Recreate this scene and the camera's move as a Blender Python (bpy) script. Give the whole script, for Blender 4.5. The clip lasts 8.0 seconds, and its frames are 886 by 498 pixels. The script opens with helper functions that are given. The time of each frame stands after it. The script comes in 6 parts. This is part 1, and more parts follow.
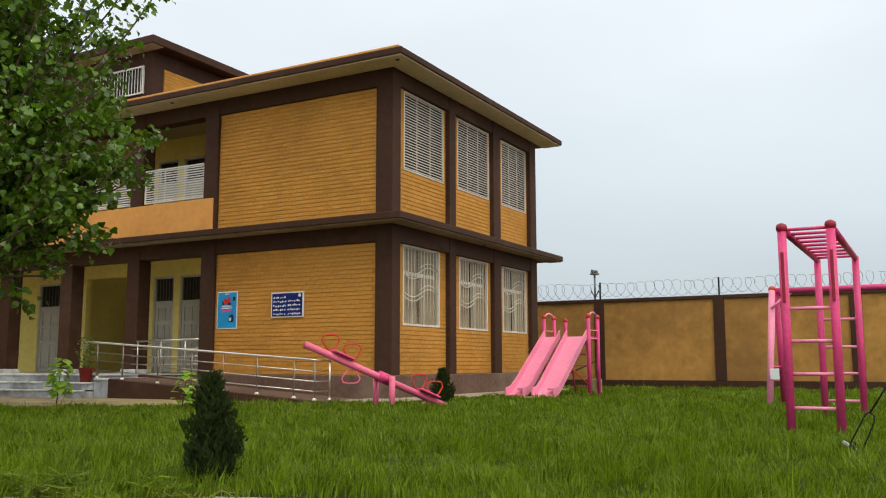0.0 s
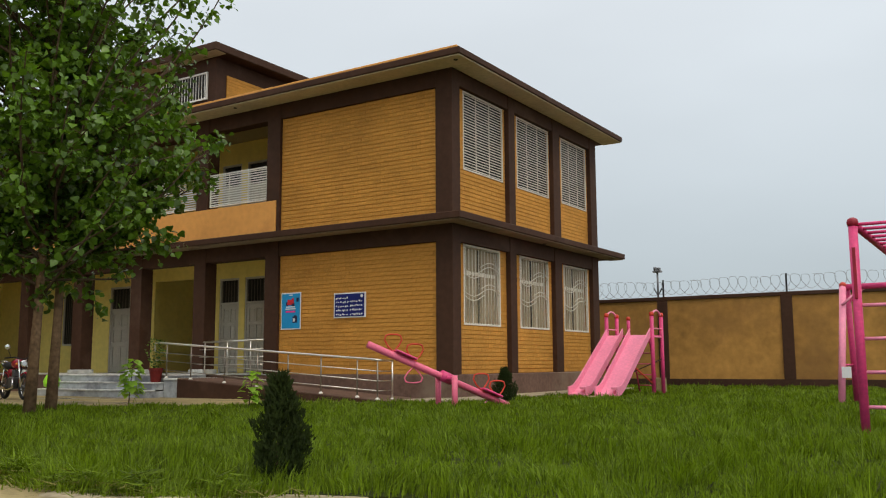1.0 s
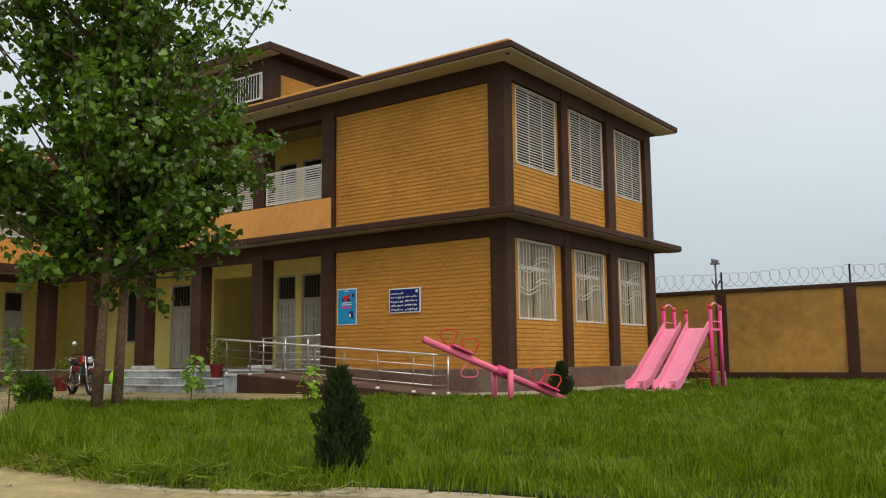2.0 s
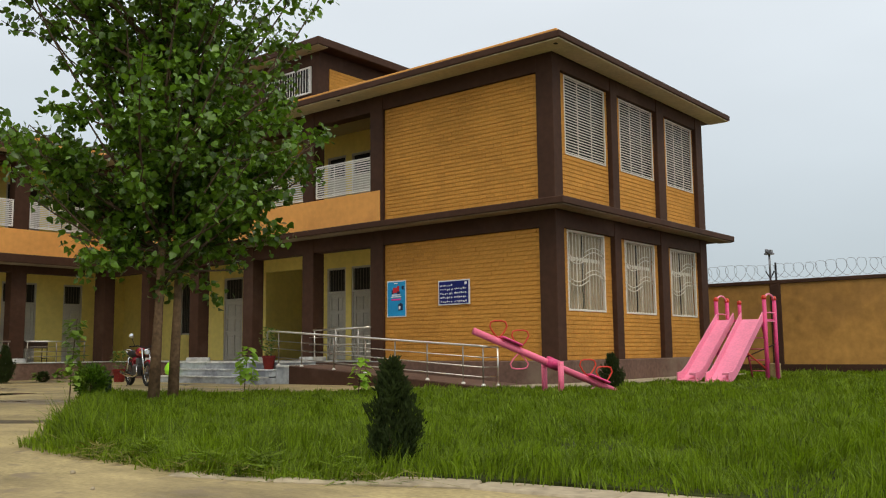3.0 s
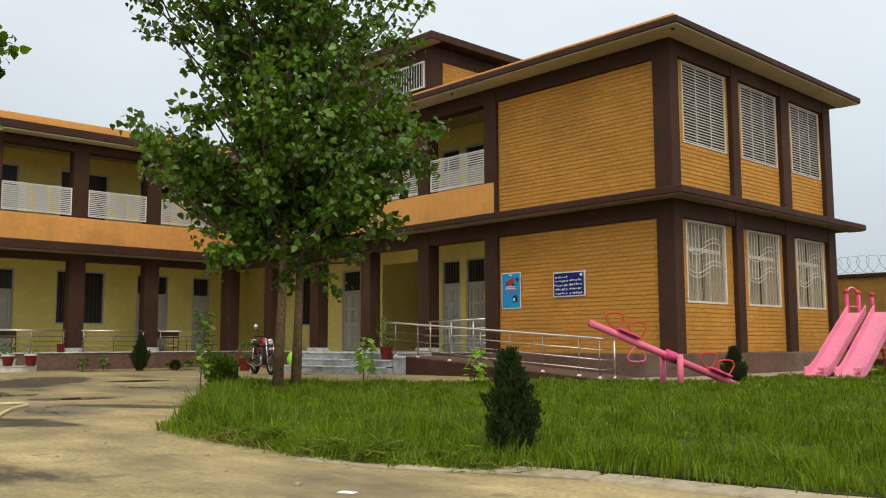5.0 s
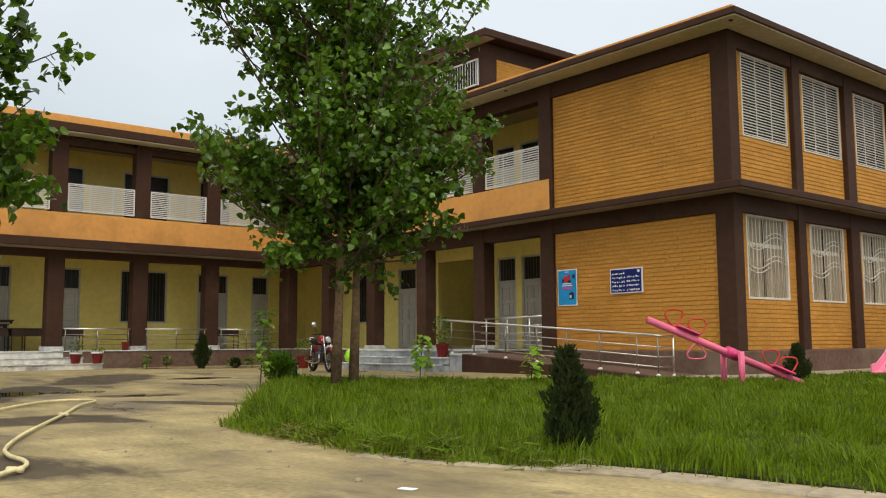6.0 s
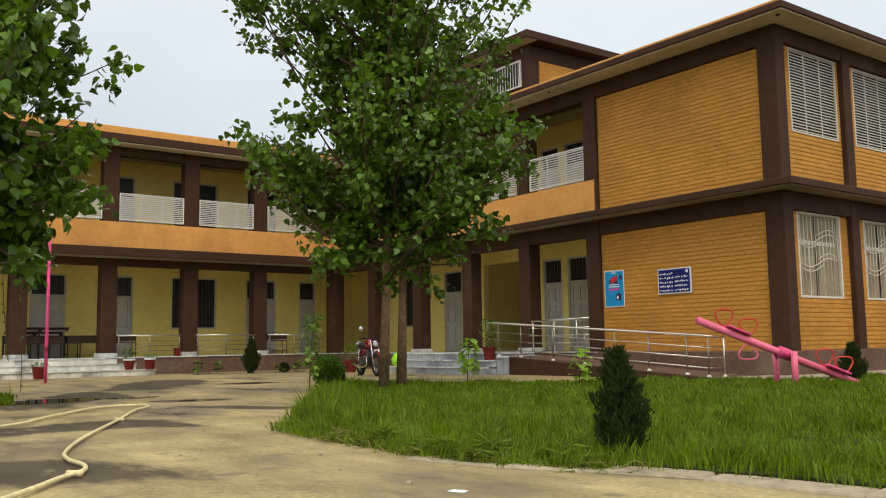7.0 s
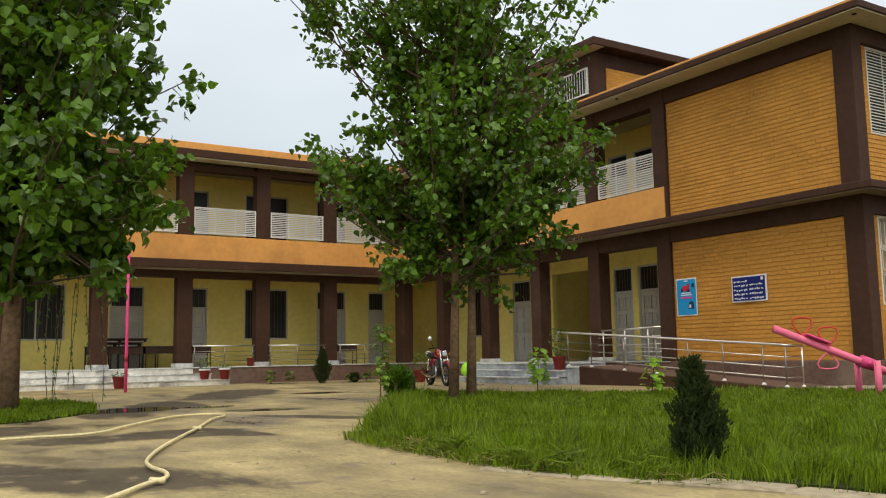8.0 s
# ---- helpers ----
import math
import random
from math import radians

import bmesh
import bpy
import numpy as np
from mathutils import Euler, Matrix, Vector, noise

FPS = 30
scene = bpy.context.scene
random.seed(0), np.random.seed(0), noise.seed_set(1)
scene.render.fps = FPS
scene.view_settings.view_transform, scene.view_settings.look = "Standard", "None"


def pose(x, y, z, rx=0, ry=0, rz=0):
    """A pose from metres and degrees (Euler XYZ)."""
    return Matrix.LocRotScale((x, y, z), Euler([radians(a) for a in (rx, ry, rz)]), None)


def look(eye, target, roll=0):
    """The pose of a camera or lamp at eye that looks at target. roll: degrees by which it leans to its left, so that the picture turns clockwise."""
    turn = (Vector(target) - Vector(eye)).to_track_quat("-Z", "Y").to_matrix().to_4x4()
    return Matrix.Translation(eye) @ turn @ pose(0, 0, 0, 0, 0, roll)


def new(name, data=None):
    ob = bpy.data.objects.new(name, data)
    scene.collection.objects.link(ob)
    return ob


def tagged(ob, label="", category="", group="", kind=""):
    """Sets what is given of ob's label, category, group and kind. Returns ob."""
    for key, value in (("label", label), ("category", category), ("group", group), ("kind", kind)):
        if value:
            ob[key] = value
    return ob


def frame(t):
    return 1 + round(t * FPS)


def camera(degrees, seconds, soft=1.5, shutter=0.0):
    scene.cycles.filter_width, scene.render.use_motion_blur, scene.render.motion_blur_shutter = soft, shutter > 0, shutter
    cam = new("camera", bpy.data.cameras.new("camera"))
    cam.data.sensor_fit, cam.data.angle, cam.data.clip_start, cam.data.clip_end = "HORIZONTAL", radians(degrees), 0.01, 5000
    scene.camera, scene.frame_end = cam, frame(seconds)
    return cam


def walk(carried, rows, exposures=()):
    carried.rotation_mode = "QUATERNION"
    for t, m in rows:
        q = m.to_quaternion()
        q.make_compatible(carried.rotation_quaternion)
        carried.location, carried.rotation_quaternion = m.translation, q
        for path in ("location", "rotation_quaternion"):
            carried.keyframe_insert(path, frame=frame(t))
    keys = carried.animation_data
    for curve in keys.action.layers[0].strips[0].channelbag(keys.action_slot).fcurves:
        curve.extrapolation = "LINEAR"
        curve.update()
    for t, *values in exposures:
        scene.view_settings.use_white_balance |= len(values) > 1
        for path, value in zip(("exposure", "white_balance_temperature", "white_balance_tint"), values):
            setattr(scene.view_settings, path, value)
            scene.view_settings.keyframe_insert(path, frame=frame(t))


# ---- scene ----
cam = camera(53.1, 8.0, soft=1.15)
PATH = [
    (0, (0.02, 0.104, 0.817), (-0.937, 1.841, 1.074), -0.1),
    (0.5, (0.006, 0.091, 0.816), (-1.007, 1.796, 1.074), -0.3),
    (1, (0.008, 0.073, 0.818), (-1.064, 1.742, 1.074), -0.3),
    (1.5, (0.011, 0.055, 0.817), (-1.114, 1.689, 1.069), -0.5),
    (3, (0.001, 0.021, 0.806), (-1.258, 1.558, 1.035), -0.6),
    (3.5, (0.007, 0.007, 0.805), (-1.298, 1.507, 1.03), -0.7),
    (4, (0.007, -0.002, 0.802), (-1.345, 1.454, 1.032), -0.7),
    (4.5, (0.006, -0.013, 0.803), (-1.393, 1.398, 1.03), -0.5),
    (5, (0.016, -0.027, 0.798), (-1.431, 1.337, 1.011), -0.2),
    (6.5, (0.017, -0.055, 0.799), (-1.544, 1.176, 1.011), -0.6),
    (7, (0.019, -0.064, 0.795), (-1.572, 1.128, 1.011), -0.9),
    (7.5, (0.023, -0.08, 0.798), (-1.607, 1.055, 1.023), -1.1),
    (8, (0.016, -0.094, 0.796), (-1.658, 0.972, 1.036), -1.0),
]
walk(cam, [(t, look(eye, aim, roll)) for t, eye, aim, roll in PATH], exposures=[(0.0, -0.20), (0.5, -0.48), (1.5, -0.38), (3.0, -0.35), (4.0, -0.39), (4.5, -0.36), (5.0, -0.24), (6.5, -0.23), (8.0, -0.22)])

# ---- sky and sun ----
SUN_EL, SUN_AZ = 55.0, 122.0      # degrees; azimuth clockwise from +y
world = bpy.data.worlds.new("sky")
scene.world = world
world.use_nodes = True
wt = world.node_tree
wt.nodes.clear()
w_out = wt.nodes.new("ShaderNodeOutputWorld")
w_bg = wt.nodes.new("ShaderNodeBackground")
w_sky = wt.nodes.new("ShaderNodeTexSky")
w_sky.sky_type = "NISHITA"
w_sky.sun_disc = False
w_sky.sun_elevation = radians(SUN_EL)
w_sky.sun_rotation = radians(SUN_AZ)
w_sky.air_density, w_sky.dust_density, w_sky.ozone_density = 1.0, 3.0, 1.0
w_tc = wt.nodes.new("ShaderNodeTexCoord")
w_sep = wt.nodes.new("ShaderNodeSeparateXYZ")
w_ramp = wt.nodes.new("ShaderNodeValToRGB")
w_ramp.color_ramp.elements[0].position = 0.0
w_ramp.color_ramp.elements[0].color = (6.2, 7.2, 7.7, 1)
w_ramp.color_ramp.elements[1].position = 0.45
w_ramp.color_ramp.elements[1].color = (11.2, 11.9, 12.5, 1)
w_top = w_ramp.color_ramp.elements.new(0.95)
w_top.color = (17.5, 17.2, 16.8, 1)
w_noise = wt.nodes.new("ShaderNodeTexNoise")
w_noise.inputs["Scale"].default_value = 1.6
w_noise.inputs["Detail"].default_value = 4
w_noise.inputs["Roughness"].default_value = 0.45
w_map = wt.nodes.new("ShaderNodeMapping")
w_map.inputs["Scale"].default_value = (1, 1, 2.6)
w_mr = wt.nodes.new("ShaderNodeMapRange")
w_mr.inputs["From Min"].default_value = 0.3
w_mr.inputs["From Max"].default_value = 0.7
w_mr.inputs["To Min"].default_value = 0.9
w_mr.inputs["To Max"].default_value = 1.08
w_mul = wt.nodes.new("ShaderNodeVectorMath")
w_mul.operation = "MULTIPLY"
w_dot = wt.nodes.new("ShaderNodeVectorMath")     # cloud is brighter on the sun's side
w_dot.operation = "DOT_PRODUCT"
w_dot.inputs[1].default_value = (math.sin(radians(SUN_AZ)), math.cos(radians(SUN_AZ)), 0.25)
w_side = wt.nodes.new("ShaderNodeMapRange")
w_side.inputs["From Min"].default_value = -0.45
w_side.inputs["From Max"].default_value = 0.9
w_side.inputs["To Min"].default_value = 1.04
w_side.inputs["To Max"].default_value = 1.35
w_mul2 = wt.nodes.new("ShaderNodeVectorMath")
w_mul2.operation = "MULTIPLY"
w_mix = wt.nodes.new("ShaderNodeMix")
w_mix.data_type = "RGBA"
w_mix.inputs[0].default_value = 0.88    # share of cloud in front of the clear sky
for a, b in ((w_tc.outputs["Generated"], w_sep.inputs[0]), (w_sep.outputs["Z"], w_ramp.inputs[0]),
             (w_tc.outputs["Generated"], w_map.inputs[0]), (w_map.outputs[0], w_noise.inputs[0]),
             (w_noise.outputs[0], w_mr.inputs[0]), (w_ramp.outputs[0], w_mul.inputs[0]), (w_mr.outputs[0], w_mul.inputs[1]),
             (w_tc.outputs["Generated"], w_dot.inputs[0]), (w_dot.outputs["Value"], w_side.inputs[0]),
             (w_mul.outputs[0], w_mul2.inputs[0]), (w_side.outputs[0], w_mul2.inputs[1]),
             (w_sky.outputs[0], w_mix.inputs[6]), (w_mul2.outputs[0], w_mix.inputs[7]),
             (w_mix.outputs[2], w_bg.inputs[0]), (w_bg.outputs[0], w_out.inputs[0])):
    wt.links.new(a, b)
w_bg.inputs[1].default_value = 0.10
sun = new("sun", bpy.data.lights.new("sun", "SUN"))
sun.data.energy, sun.data.angle, sun.data.color = 1.25, radians(22), (1.0, 0.88, 0.70)
sun_dir = Vector((math.sin(radians(SUN_AZ)) * math.cos(radians(SUN_EL)), math.cos(radians(SUN_AZ)) * math.cos(radians(SUN_EL)), math.sin(radians(SUN_EL))))
sun.matrix_world = look(sun_dir * 60, (0, 0, 0))


# ---- materials ----
def material(name, colour, rough=0.8, spread=0.12, grain=30.0, stain=1.2, bump=0.15, metal=0.0, island=0.0, per_object=0.0, dirt=None, dirt_at=(0.55, 0.75), dist=0.01, spec=0.2):
    """A painted or natural surface: two scales of variation, optional dirt patches, fine relief."""
    m = bpy.data.materials.new(name)
    m.use_nodes = True
    t = m.node_tree
    n, l = t.nodes, t.links
    p = n["Principled BSDF"]
    tc = n.new("ShaderNodeTexCoord")
    fine = n.new("ShaderNodeTexNoise")
    fine.inputs["Scale"].default_value, fine.inputs["Detail"].default_value = grain, 6
    big = n.new("ShaderNodeTexNoise")
    big.inputs["Scale"].default_value, big.inputs["Detail"].default_value = stain, 5
    l.new(tc.outputs["Object"], fine.inputs[0])
    l.new(tc.outputs["Object"], big.inputs[0])
    add = n.new("ShaderNodeMath")
    add.operation = "ADD"
    l.new(fine.outputs[0], add.inputs[0])
    l.new(big.outputs[0], add.inputs[1])
    total = add.outputs[0]
    if island:
        geo = n.new("ShaderNodeNewGeometry")
        ma = n.new("ShaderNodeMath")
        ma.operation = "MULTIPLY_ADD"
        ma.inputs[1].default_value = island
        l.new(geo.outputs["Random Per Island"], ma.inputs[0])
        l.new(total, ma.inputs[2])
        total = ma.outputs[0]
    if per_object:
        oi = n.new("ShaderNodeObjectInfo")
        ma = n.new("ShaderNodeMath")
        ma.operation = "MULTIPLY_ADD"
        ma.inputs[1].default_value = per_object
        l.new(oi.outputs["Random"], ma.inputs[0])
        l.new(total, ma.inputs[2])
        total = ma.outputs[0]
    mr = n.new("ShaderNodeMapRange")
    mr.inputs["From Min"].default_value = 0.6
    mr.inputs["From Max"].default_value = 1.4 + island + per_object
    mr.inputs["To Min"].default_value = 1 - spread * 2
    mr.inputs["To Max"].default_value = 1 + spread * 2
    l.new(total, mr.inputs[0])
    base = n.new("ShaderNodeVectorMath")
    base.operation = "SCALE"
    base.inputs[0].default_value = colour
    l.new(mr.outputs[0], base.inputs["Scale"])
    col = base.outputs[0]
    if dirt:
        dn = n.new("ShaderNodeTexNoise")
        dn.inputs["Scale"].default_value, dn.inputs["Detail"].default_value, dn.inputs["Roughness"].default_value = stain * 0.7, 8, 0.65
        l.new(tc.outputs["Object"], dn.inputs[0])
        dr = n.new("ShaderNodeMapRange")
        dr.inputs["From Min"].default_value, dr.inputs["From Max"].default_value = dirt_at
        l.new(dn.outputs[0], dr.inputs[0])
        mx = n.new("ShaderNodeMix")
        mx.data_type = "RGBA"
        l.new(dr.outputs[0], mx.inputs[0])
        l.new(col, mx.inputs[6])
        mx.inputs[7].default_value = (*dirt, 1)
        col = mx.outputs[2]
    l.new(col, p.inputs["Base Color"])
    p.inputs["Roughness"].default_value = rough
    p.inputs["Metallic"].default_value = metal
    p.inputs["Specular IOR Level"].default_value = spec
    if bump:
        b = n.new("ShaderNodeBump")
        b.inputs["Strength"].default_value = bump
        b.inputs["Distance"].default_value = dist
        l.new(fine.outputs[0], b.inputs["Height"])
        l.new(b.outputs[0], p.inputs["Normal"])
    return m


def leaf_material(name, colour, spread=0.5, through_light=0.35, rough=0.45, stain=0.9, island=1.2):
    m = material(name, colour, rough, spread * 0.5, 60, stain, 0.0, island=island)
    t = m.node_tree
    p = t.nodes["Principled BSDF"]
    out = t.nodes["Material Output"]
    tr = t.nodes.new("ShaderNodeBsdfTranslucent")
    src = p.inputs["Base Color"].links[0].from_socket
    warm = t.nodes.new("ShaderNodeVectorMath")
    warm.operation = "MULTIPLY"
    warm.inputs[1].default_value = (1.5, 1.6, 0.5)
    t.links.new(src, warm.inputs[0])
    t.links.new(warm.outputs[0], tr.inputs[0])
    mix = t.nodes.new("ShaderNodeMixShader")
    mix.inputs[0].default_value = through_light
    t.links.new(p.outputs[0], mix.inputs[1])
    t.links.new(tr.outputs[0], mix.inputs[2])
    t.links.new(mix.outputs[0], out.inputs[0])
    return m


BRICK = material("ochre_brick_paint", (0.568, 0.270, 0.052), 0.8, 0.17, 22, 0.9, 0.35, island=0.25, per_object=0.14, dist=0.006)
MORTAR = material("ochre_joint_paint", (0.52, 0.24, 0.038), 0.9, 0.12, 30, 1.0, 0.2)
BROWN = material("brown_wall_paint", (0.060, 0.028, 0.016), 0.75, 0.13, 7, 0.7, 0.12, dirt=(0.115, 0.067, 0.046), dirt_at=(0.56, 0.8))
PLINTH = material("plinth_paint", (0.15, 0.09, 0.066), 0.85, 0.2, 10, 0.8, 0.2, dirt=(0.24, 0.18, 0.13), dirt_at=(0.5, 0.75))
# darker soffit paint, only for the undersides between the storeys
SLABSOFFIT = material("darker_soffit_paint", (0.30, 0.24, 0.16), 0.9, 0.16, 9, 0.8, 0.15, dirt=(0.17, 0.12, 0.08), dirt_at=(0.45, 0.7))
SOFFIT = material("soffit_paint", (0.60, 0.53, 0.36), 0.9, 0.10, 12, 0.8, 0.1, dirt=(0.42, 0.36, 0.24))
ORANGE = material("orange_parapet_paint", (0.74, 0.35, 0.095), 0.8, 0.06, 6, 0.6, 0.12, dirt=(0.52, 0.24, 0.07))
YELLOW = material("yellow_wall_paint", (0.82, 0.66, 0.19), 0.8, 0.06, 6, 0.6, 0.08, dirt=(0.70, 0.56, 0.17))
CEILING = material("ceiling_paint", (0.44, 0.39, 0.25), 0.9, 0.06, 14, 0.6, 0.05)
WHITE = material("white_metal_paint", (0.80, 0.77, 0.70), 0.45, 0.05, 30, 2, 0.05, spec=0.4)
DOORPAINT = material("grey_door_paint", (0.50, 0.46, 0.38), 0.5, 0.08, 20, 1.5, 0.06)
BARPAINT = material("dull_bar_paint", (0.13, 0.11, 0.085), 0.6, 0.1, 20, 1.5, 0.03)
# near-black wall colour, standing in for the shade of unlit rooms
ROOM_SHADE = material("room_shade", (0.03, 0.026, 0.02), 0.9, 0.1, 10, 1, 0)
MARBLE = material("grey_marble", (0.62, 0.62, 0.59), 0.35, 0.2, 6, 1.6, 0.03, dirt=(0.30, 0.30, 0.29), dirt_at=(0.5, 0.62), spec=0.4)
MUSTARD = material("mustard_render", (0.45, 0.235, 0.06), 0.9, 0.2, 3.5, 0.4, 0.3, dirt=(0.25, 0.13, 0.045), dirt_at=(0.48, 0.72), dist=0.02)
PINK = material("pink_paint", (0.70, 0.06, 0.20), 0.42, 0.12, 25, 2.5, 0.05, spec=0.35)
SALMON = material("salmon_pink_paint", (0.80, 0.15, 0.25), 0.4, 0.10, 25, 2.5, 0.05, spec=0.4)
PALEPINK = material("pale_pink_slide", (0.86, 0.27, 0.40), 0.42, 0.08, 20, 1.6, 0.04, spec=0.35)
RED = material("red_paint", (0.58, 0.05, 0.022), 0.45, 0.12, 25, 2, 0.05, spec=0.35)
DULLSTEEL = material("dull_steel", (0.26, 0.23, 0.19), 0.4, 0.05, 40, 3, 0.03, metal=0.9)
STEEL = material("stainless_steel", (0.74, 0.70, 0.63), 0.3, 0.05, 40, 3, 0.03, metal=1.0)
BLACK = material("black_rubber", (0.018, 0.018, 0.018), 0.6, 0.2, 30, 2, 0.1)
SOIL = material("dark_soil", (0.034, 0.042, 0.011), 0.95, 0.3, 8, 0.8, 0.5, spec=0.05, dirt=(0.055, 0.058, 0.018), dist=0.03)
TRUNK = material("pale_poplar_trunk", (0.19, 0.115, 0.062), 0.9, 0.3, 14, 2.6, 0.9, dirt=(0.06, 0.04, 0.03), dirt_at=(0.56, 0.68), dist=0.02)
BARK = material("poplar_bark", (0.085, 0.056, 0.034), 0.9, 0.3, 16, 2.2, 0.8, dirt=(0.06, 0.04, 0.03), dist=0.02)
GRASS = leaf_material("grass_blades", (0.122, 0.180, 0.008), 0.95, 0.3, 0.55, 2.6, 0.8)
LEAF = leaf_material("poplar_leaves", (0.088, 0.165, 0.014), 0.95, 0.26, 0.34)
LEAF.node_tree.nodes["Principled BSDF"].inputs["Specular IOR Level"].default_value = 0.42
THUJA = leaf_material("thuja_needles", (0.026, 0.040, 0.008), 0.5, 0.12, 0.7)
WEED = leaf_material("weed_leaves", (0.17, 0.26, 0.04), 0.4, 0.3, 0.5)
LIME = leaf_material("lime_leaves", (0.30, 0.46, 0.06), 0.3, 0.35, 0.5)
DRY = leaf_material("dry_cuttings", (0.19, 0.17, 0.045), 0.5, 0.2, 0.7)
WIRE = material("galvanised_wire", (0.24, 0.24, 0.25), 0.5, 0.1, 30, 3, 0, metal=0.5)
HOSE = material("cream_hose", (0.70, 0.60, 0.32), 0.5, 0.14, 20, 1.5, 0.05)
GLASS = material("window_glass", (0.035, 0.033, 0.028), 0.25, 0.1, 4, 1, 0, spec=0.12)
CURTAIN = material("cream_curtain_cloth", (0.36, 0.29, 0.19), 0.9, 0.14, 30, 3.0, 0.05)
CREAM = material("cream_metal_paint", (0.72, 0.66, 0.55), 0.5, 0.08, 30, 2, 0.05, spec=0.3)


def yard_material():
    """Worn concrete with trodden-in dirt, damp patches that shine, and grit."""
    m = material("yard_concrete", (0.335, 0.265, 0.122), 0.8, 0.22, 26, 0.8, 0.4, dirt=(0.20, 0.155, 0.078), dirt_at=(0.44, 0.70), dist=0.012, spec=0.3)
    t = m.node_tree
    n, l = t.nodes, t.links
    p = n["Principled BSDF"]
    tc = n.new("ShaderNodeTexCoord")
    mp = n.new("ShaderNodeMapping")
    mp.inputs["Rotation"].default_value = (0, 0, 0.3)
    mp.inputs["Scale"].default_value = (0.30, 0.62, 1)
    mp.inputs["Location"].default_value = (1.7, 0.35, 0)
    wet = n.new("ShaderNodeTexNoise")
    wet.inputs["Scale"].default_value, wet.inputs["Detail"].default_value, wet.inputs["Roughness"].default_value = 1.0, 7, 0.62
    l.new(tc.outputs["Object"], mp.inputs[0])
    l.new(mp.outputs[0], wet.inputs[0])
    mr = n.new("ShaderNodeMapRange")
    mr.inputs["From Min"].default_value, mr.inputs["From Max"].default_value = 0.53, 0.66
    l.new(wet.outputs[0], mr.inputs[0])
    src = p.inputs["Base Color"].links[0].from_socket
    mx = n.new("ShaderNodeMix")
    mx.data_type = "RGBA"
    l.new(mr.outputs[0], mx.inputs[0])
    l.new(src, mx.inputs[6])
    mx.inputs[7].default_value = (0.105, 0.085, 0.058, 1)
    # damp stains with their own outline
    last = mx.outputs[2]
    for cx, cy, sx, sy, turn in ((-7.15, 0.78, 2.3, 0.85, 0.7), (-9.9, 2.3, 0.8, 2.1, 0.1), (-11.9, 1.2, 1.0, 1.5, 0.2), (-13.6, 5.1, 0.5, 0.9, -0.3), (-15.6, 3.9, 3.0, 0.9, -0.45), (-20.5, 7.0, 4.5, 1.2, -0.5), (-9.8, 3.2, 1.1, 0.35, 0.3), (-11.6, 4.9, 1.6, 0.4, 0.5)):
        mp2 = n.new("ShaderNodeMapping")
        mp2.vector_type = "TEXTURE"
        mp2.inputs["Location"].default_value = (cx, cy, 0)
        mp2.inputs["Rotation"].default_value = (0, 0, turn)
        mp2.inputs["Scale"].default_value = (sx, sy, 1)
        l.new(tc.outputs["Object"], mp2.inputs[0])
        ln = n.new("ShaderNodeVectorMath")
        ln.operation = "LENGTH"
        l.new(mp2.outputs[0], ln.inputs[0])
        ad = n.new("ShaderNodeMath")
        ad.operation = "MULTIPLY_ADD"
        ad.inputs[1].default_value = 2.4
        l.new(wet.outputs[0], ad.inputs[0])
        l.new(ln.outputs["Value"], ad.inputs[2])
        sm = n.new("ShaderNodeMapRange")
        sm.inputs["From Min"].default_value, sm.inputs["From Max"].default_value = 1.84, 2.04
        sm.inputs["To Min"].default_value, sm.inputs["To Max"].default_value = 0.93, 0.0
        l.new(ad.outputs[0], sm.inputs[0])
        mxs = n.new("ShaderNodeMix")
        mxs.data_type = "RGBA"
        l.new(sm.outputs[0], mxs.inputs[0])
        l.new(last, mxs.inputs[6])
        mxs.inputs[7].default_value = (0.06, 0.044, 0.025, 1)
        last = mxs.outputs[2]
    # paler and darker streaks stretched one way across the slabs
    mp3 = n.new("ShaderNodeMapping")
    mp3.inputs["Rotation"].default_value = (0, 0, -0.93)
    mp3.inputs["Scale"].default_value = (0.5, 1.35, 1)
    streak = n.new("ShaderNodeTexNoise")
    streak.inputs["Scale"].default_value, streak.inputs["Detail"].default_value, streak.inputs["Roughness"].default_value = 1.3, 8, 0.7
    l.new(tc.outputs["Object"], mp3.inputs[0])
    l.new(mp3.outputs[0], streak.inputs[0])
    sr = n.new("ShaderNodeMapRange")
    sr.inputs["From Min"].default_value, sr.inputs["From Max"].default_value = 0.34, 0.66
    sr.inputs["To Min"].default_value, sr.inputs["To Max"].default_value = 0.72, 1.32
    l.new(streak.outputs[0], sr.inputs[0])
    band = n.new("ShaderNodeVectorMath")
    band.operation = "SCALE"
    l.new(last, band.inputs[0])
    l.new(sr.outputs[0], band.inputs["Scale"])
    last = band.outputs[0]
    grit = n.new("ShaderNodeTexNoise")
    grit.inputs["Scale"].default_value, grit.inputs["Detail"].default_value = 3.2, 9
    l.new(tc.outputs["Object"], grit.inputs[0])
    gr = n.new("ShaderNodeMapRange")
    gr.inputs["From Min"].default_value, gr.inputs["From Max"].default_value = 0.60, 0.68
    l.new(grit.outputs[0], gr.inputs[0])
    mx2 = n.new("ShaderNodeMix")
    mx2.data_type = "RGBA"
    l.new(gr.outputs[0], mx2.inputs[0])
    l.new(last, mx2.inputs[6])
    mx2.inputs[7].default_value = (0.20, 0.155, 0.09, 1)
    l.new(mx2.outputs[2], p.inputs["Base Color"])
    rr = n.new("ShaderNodeMapRange")
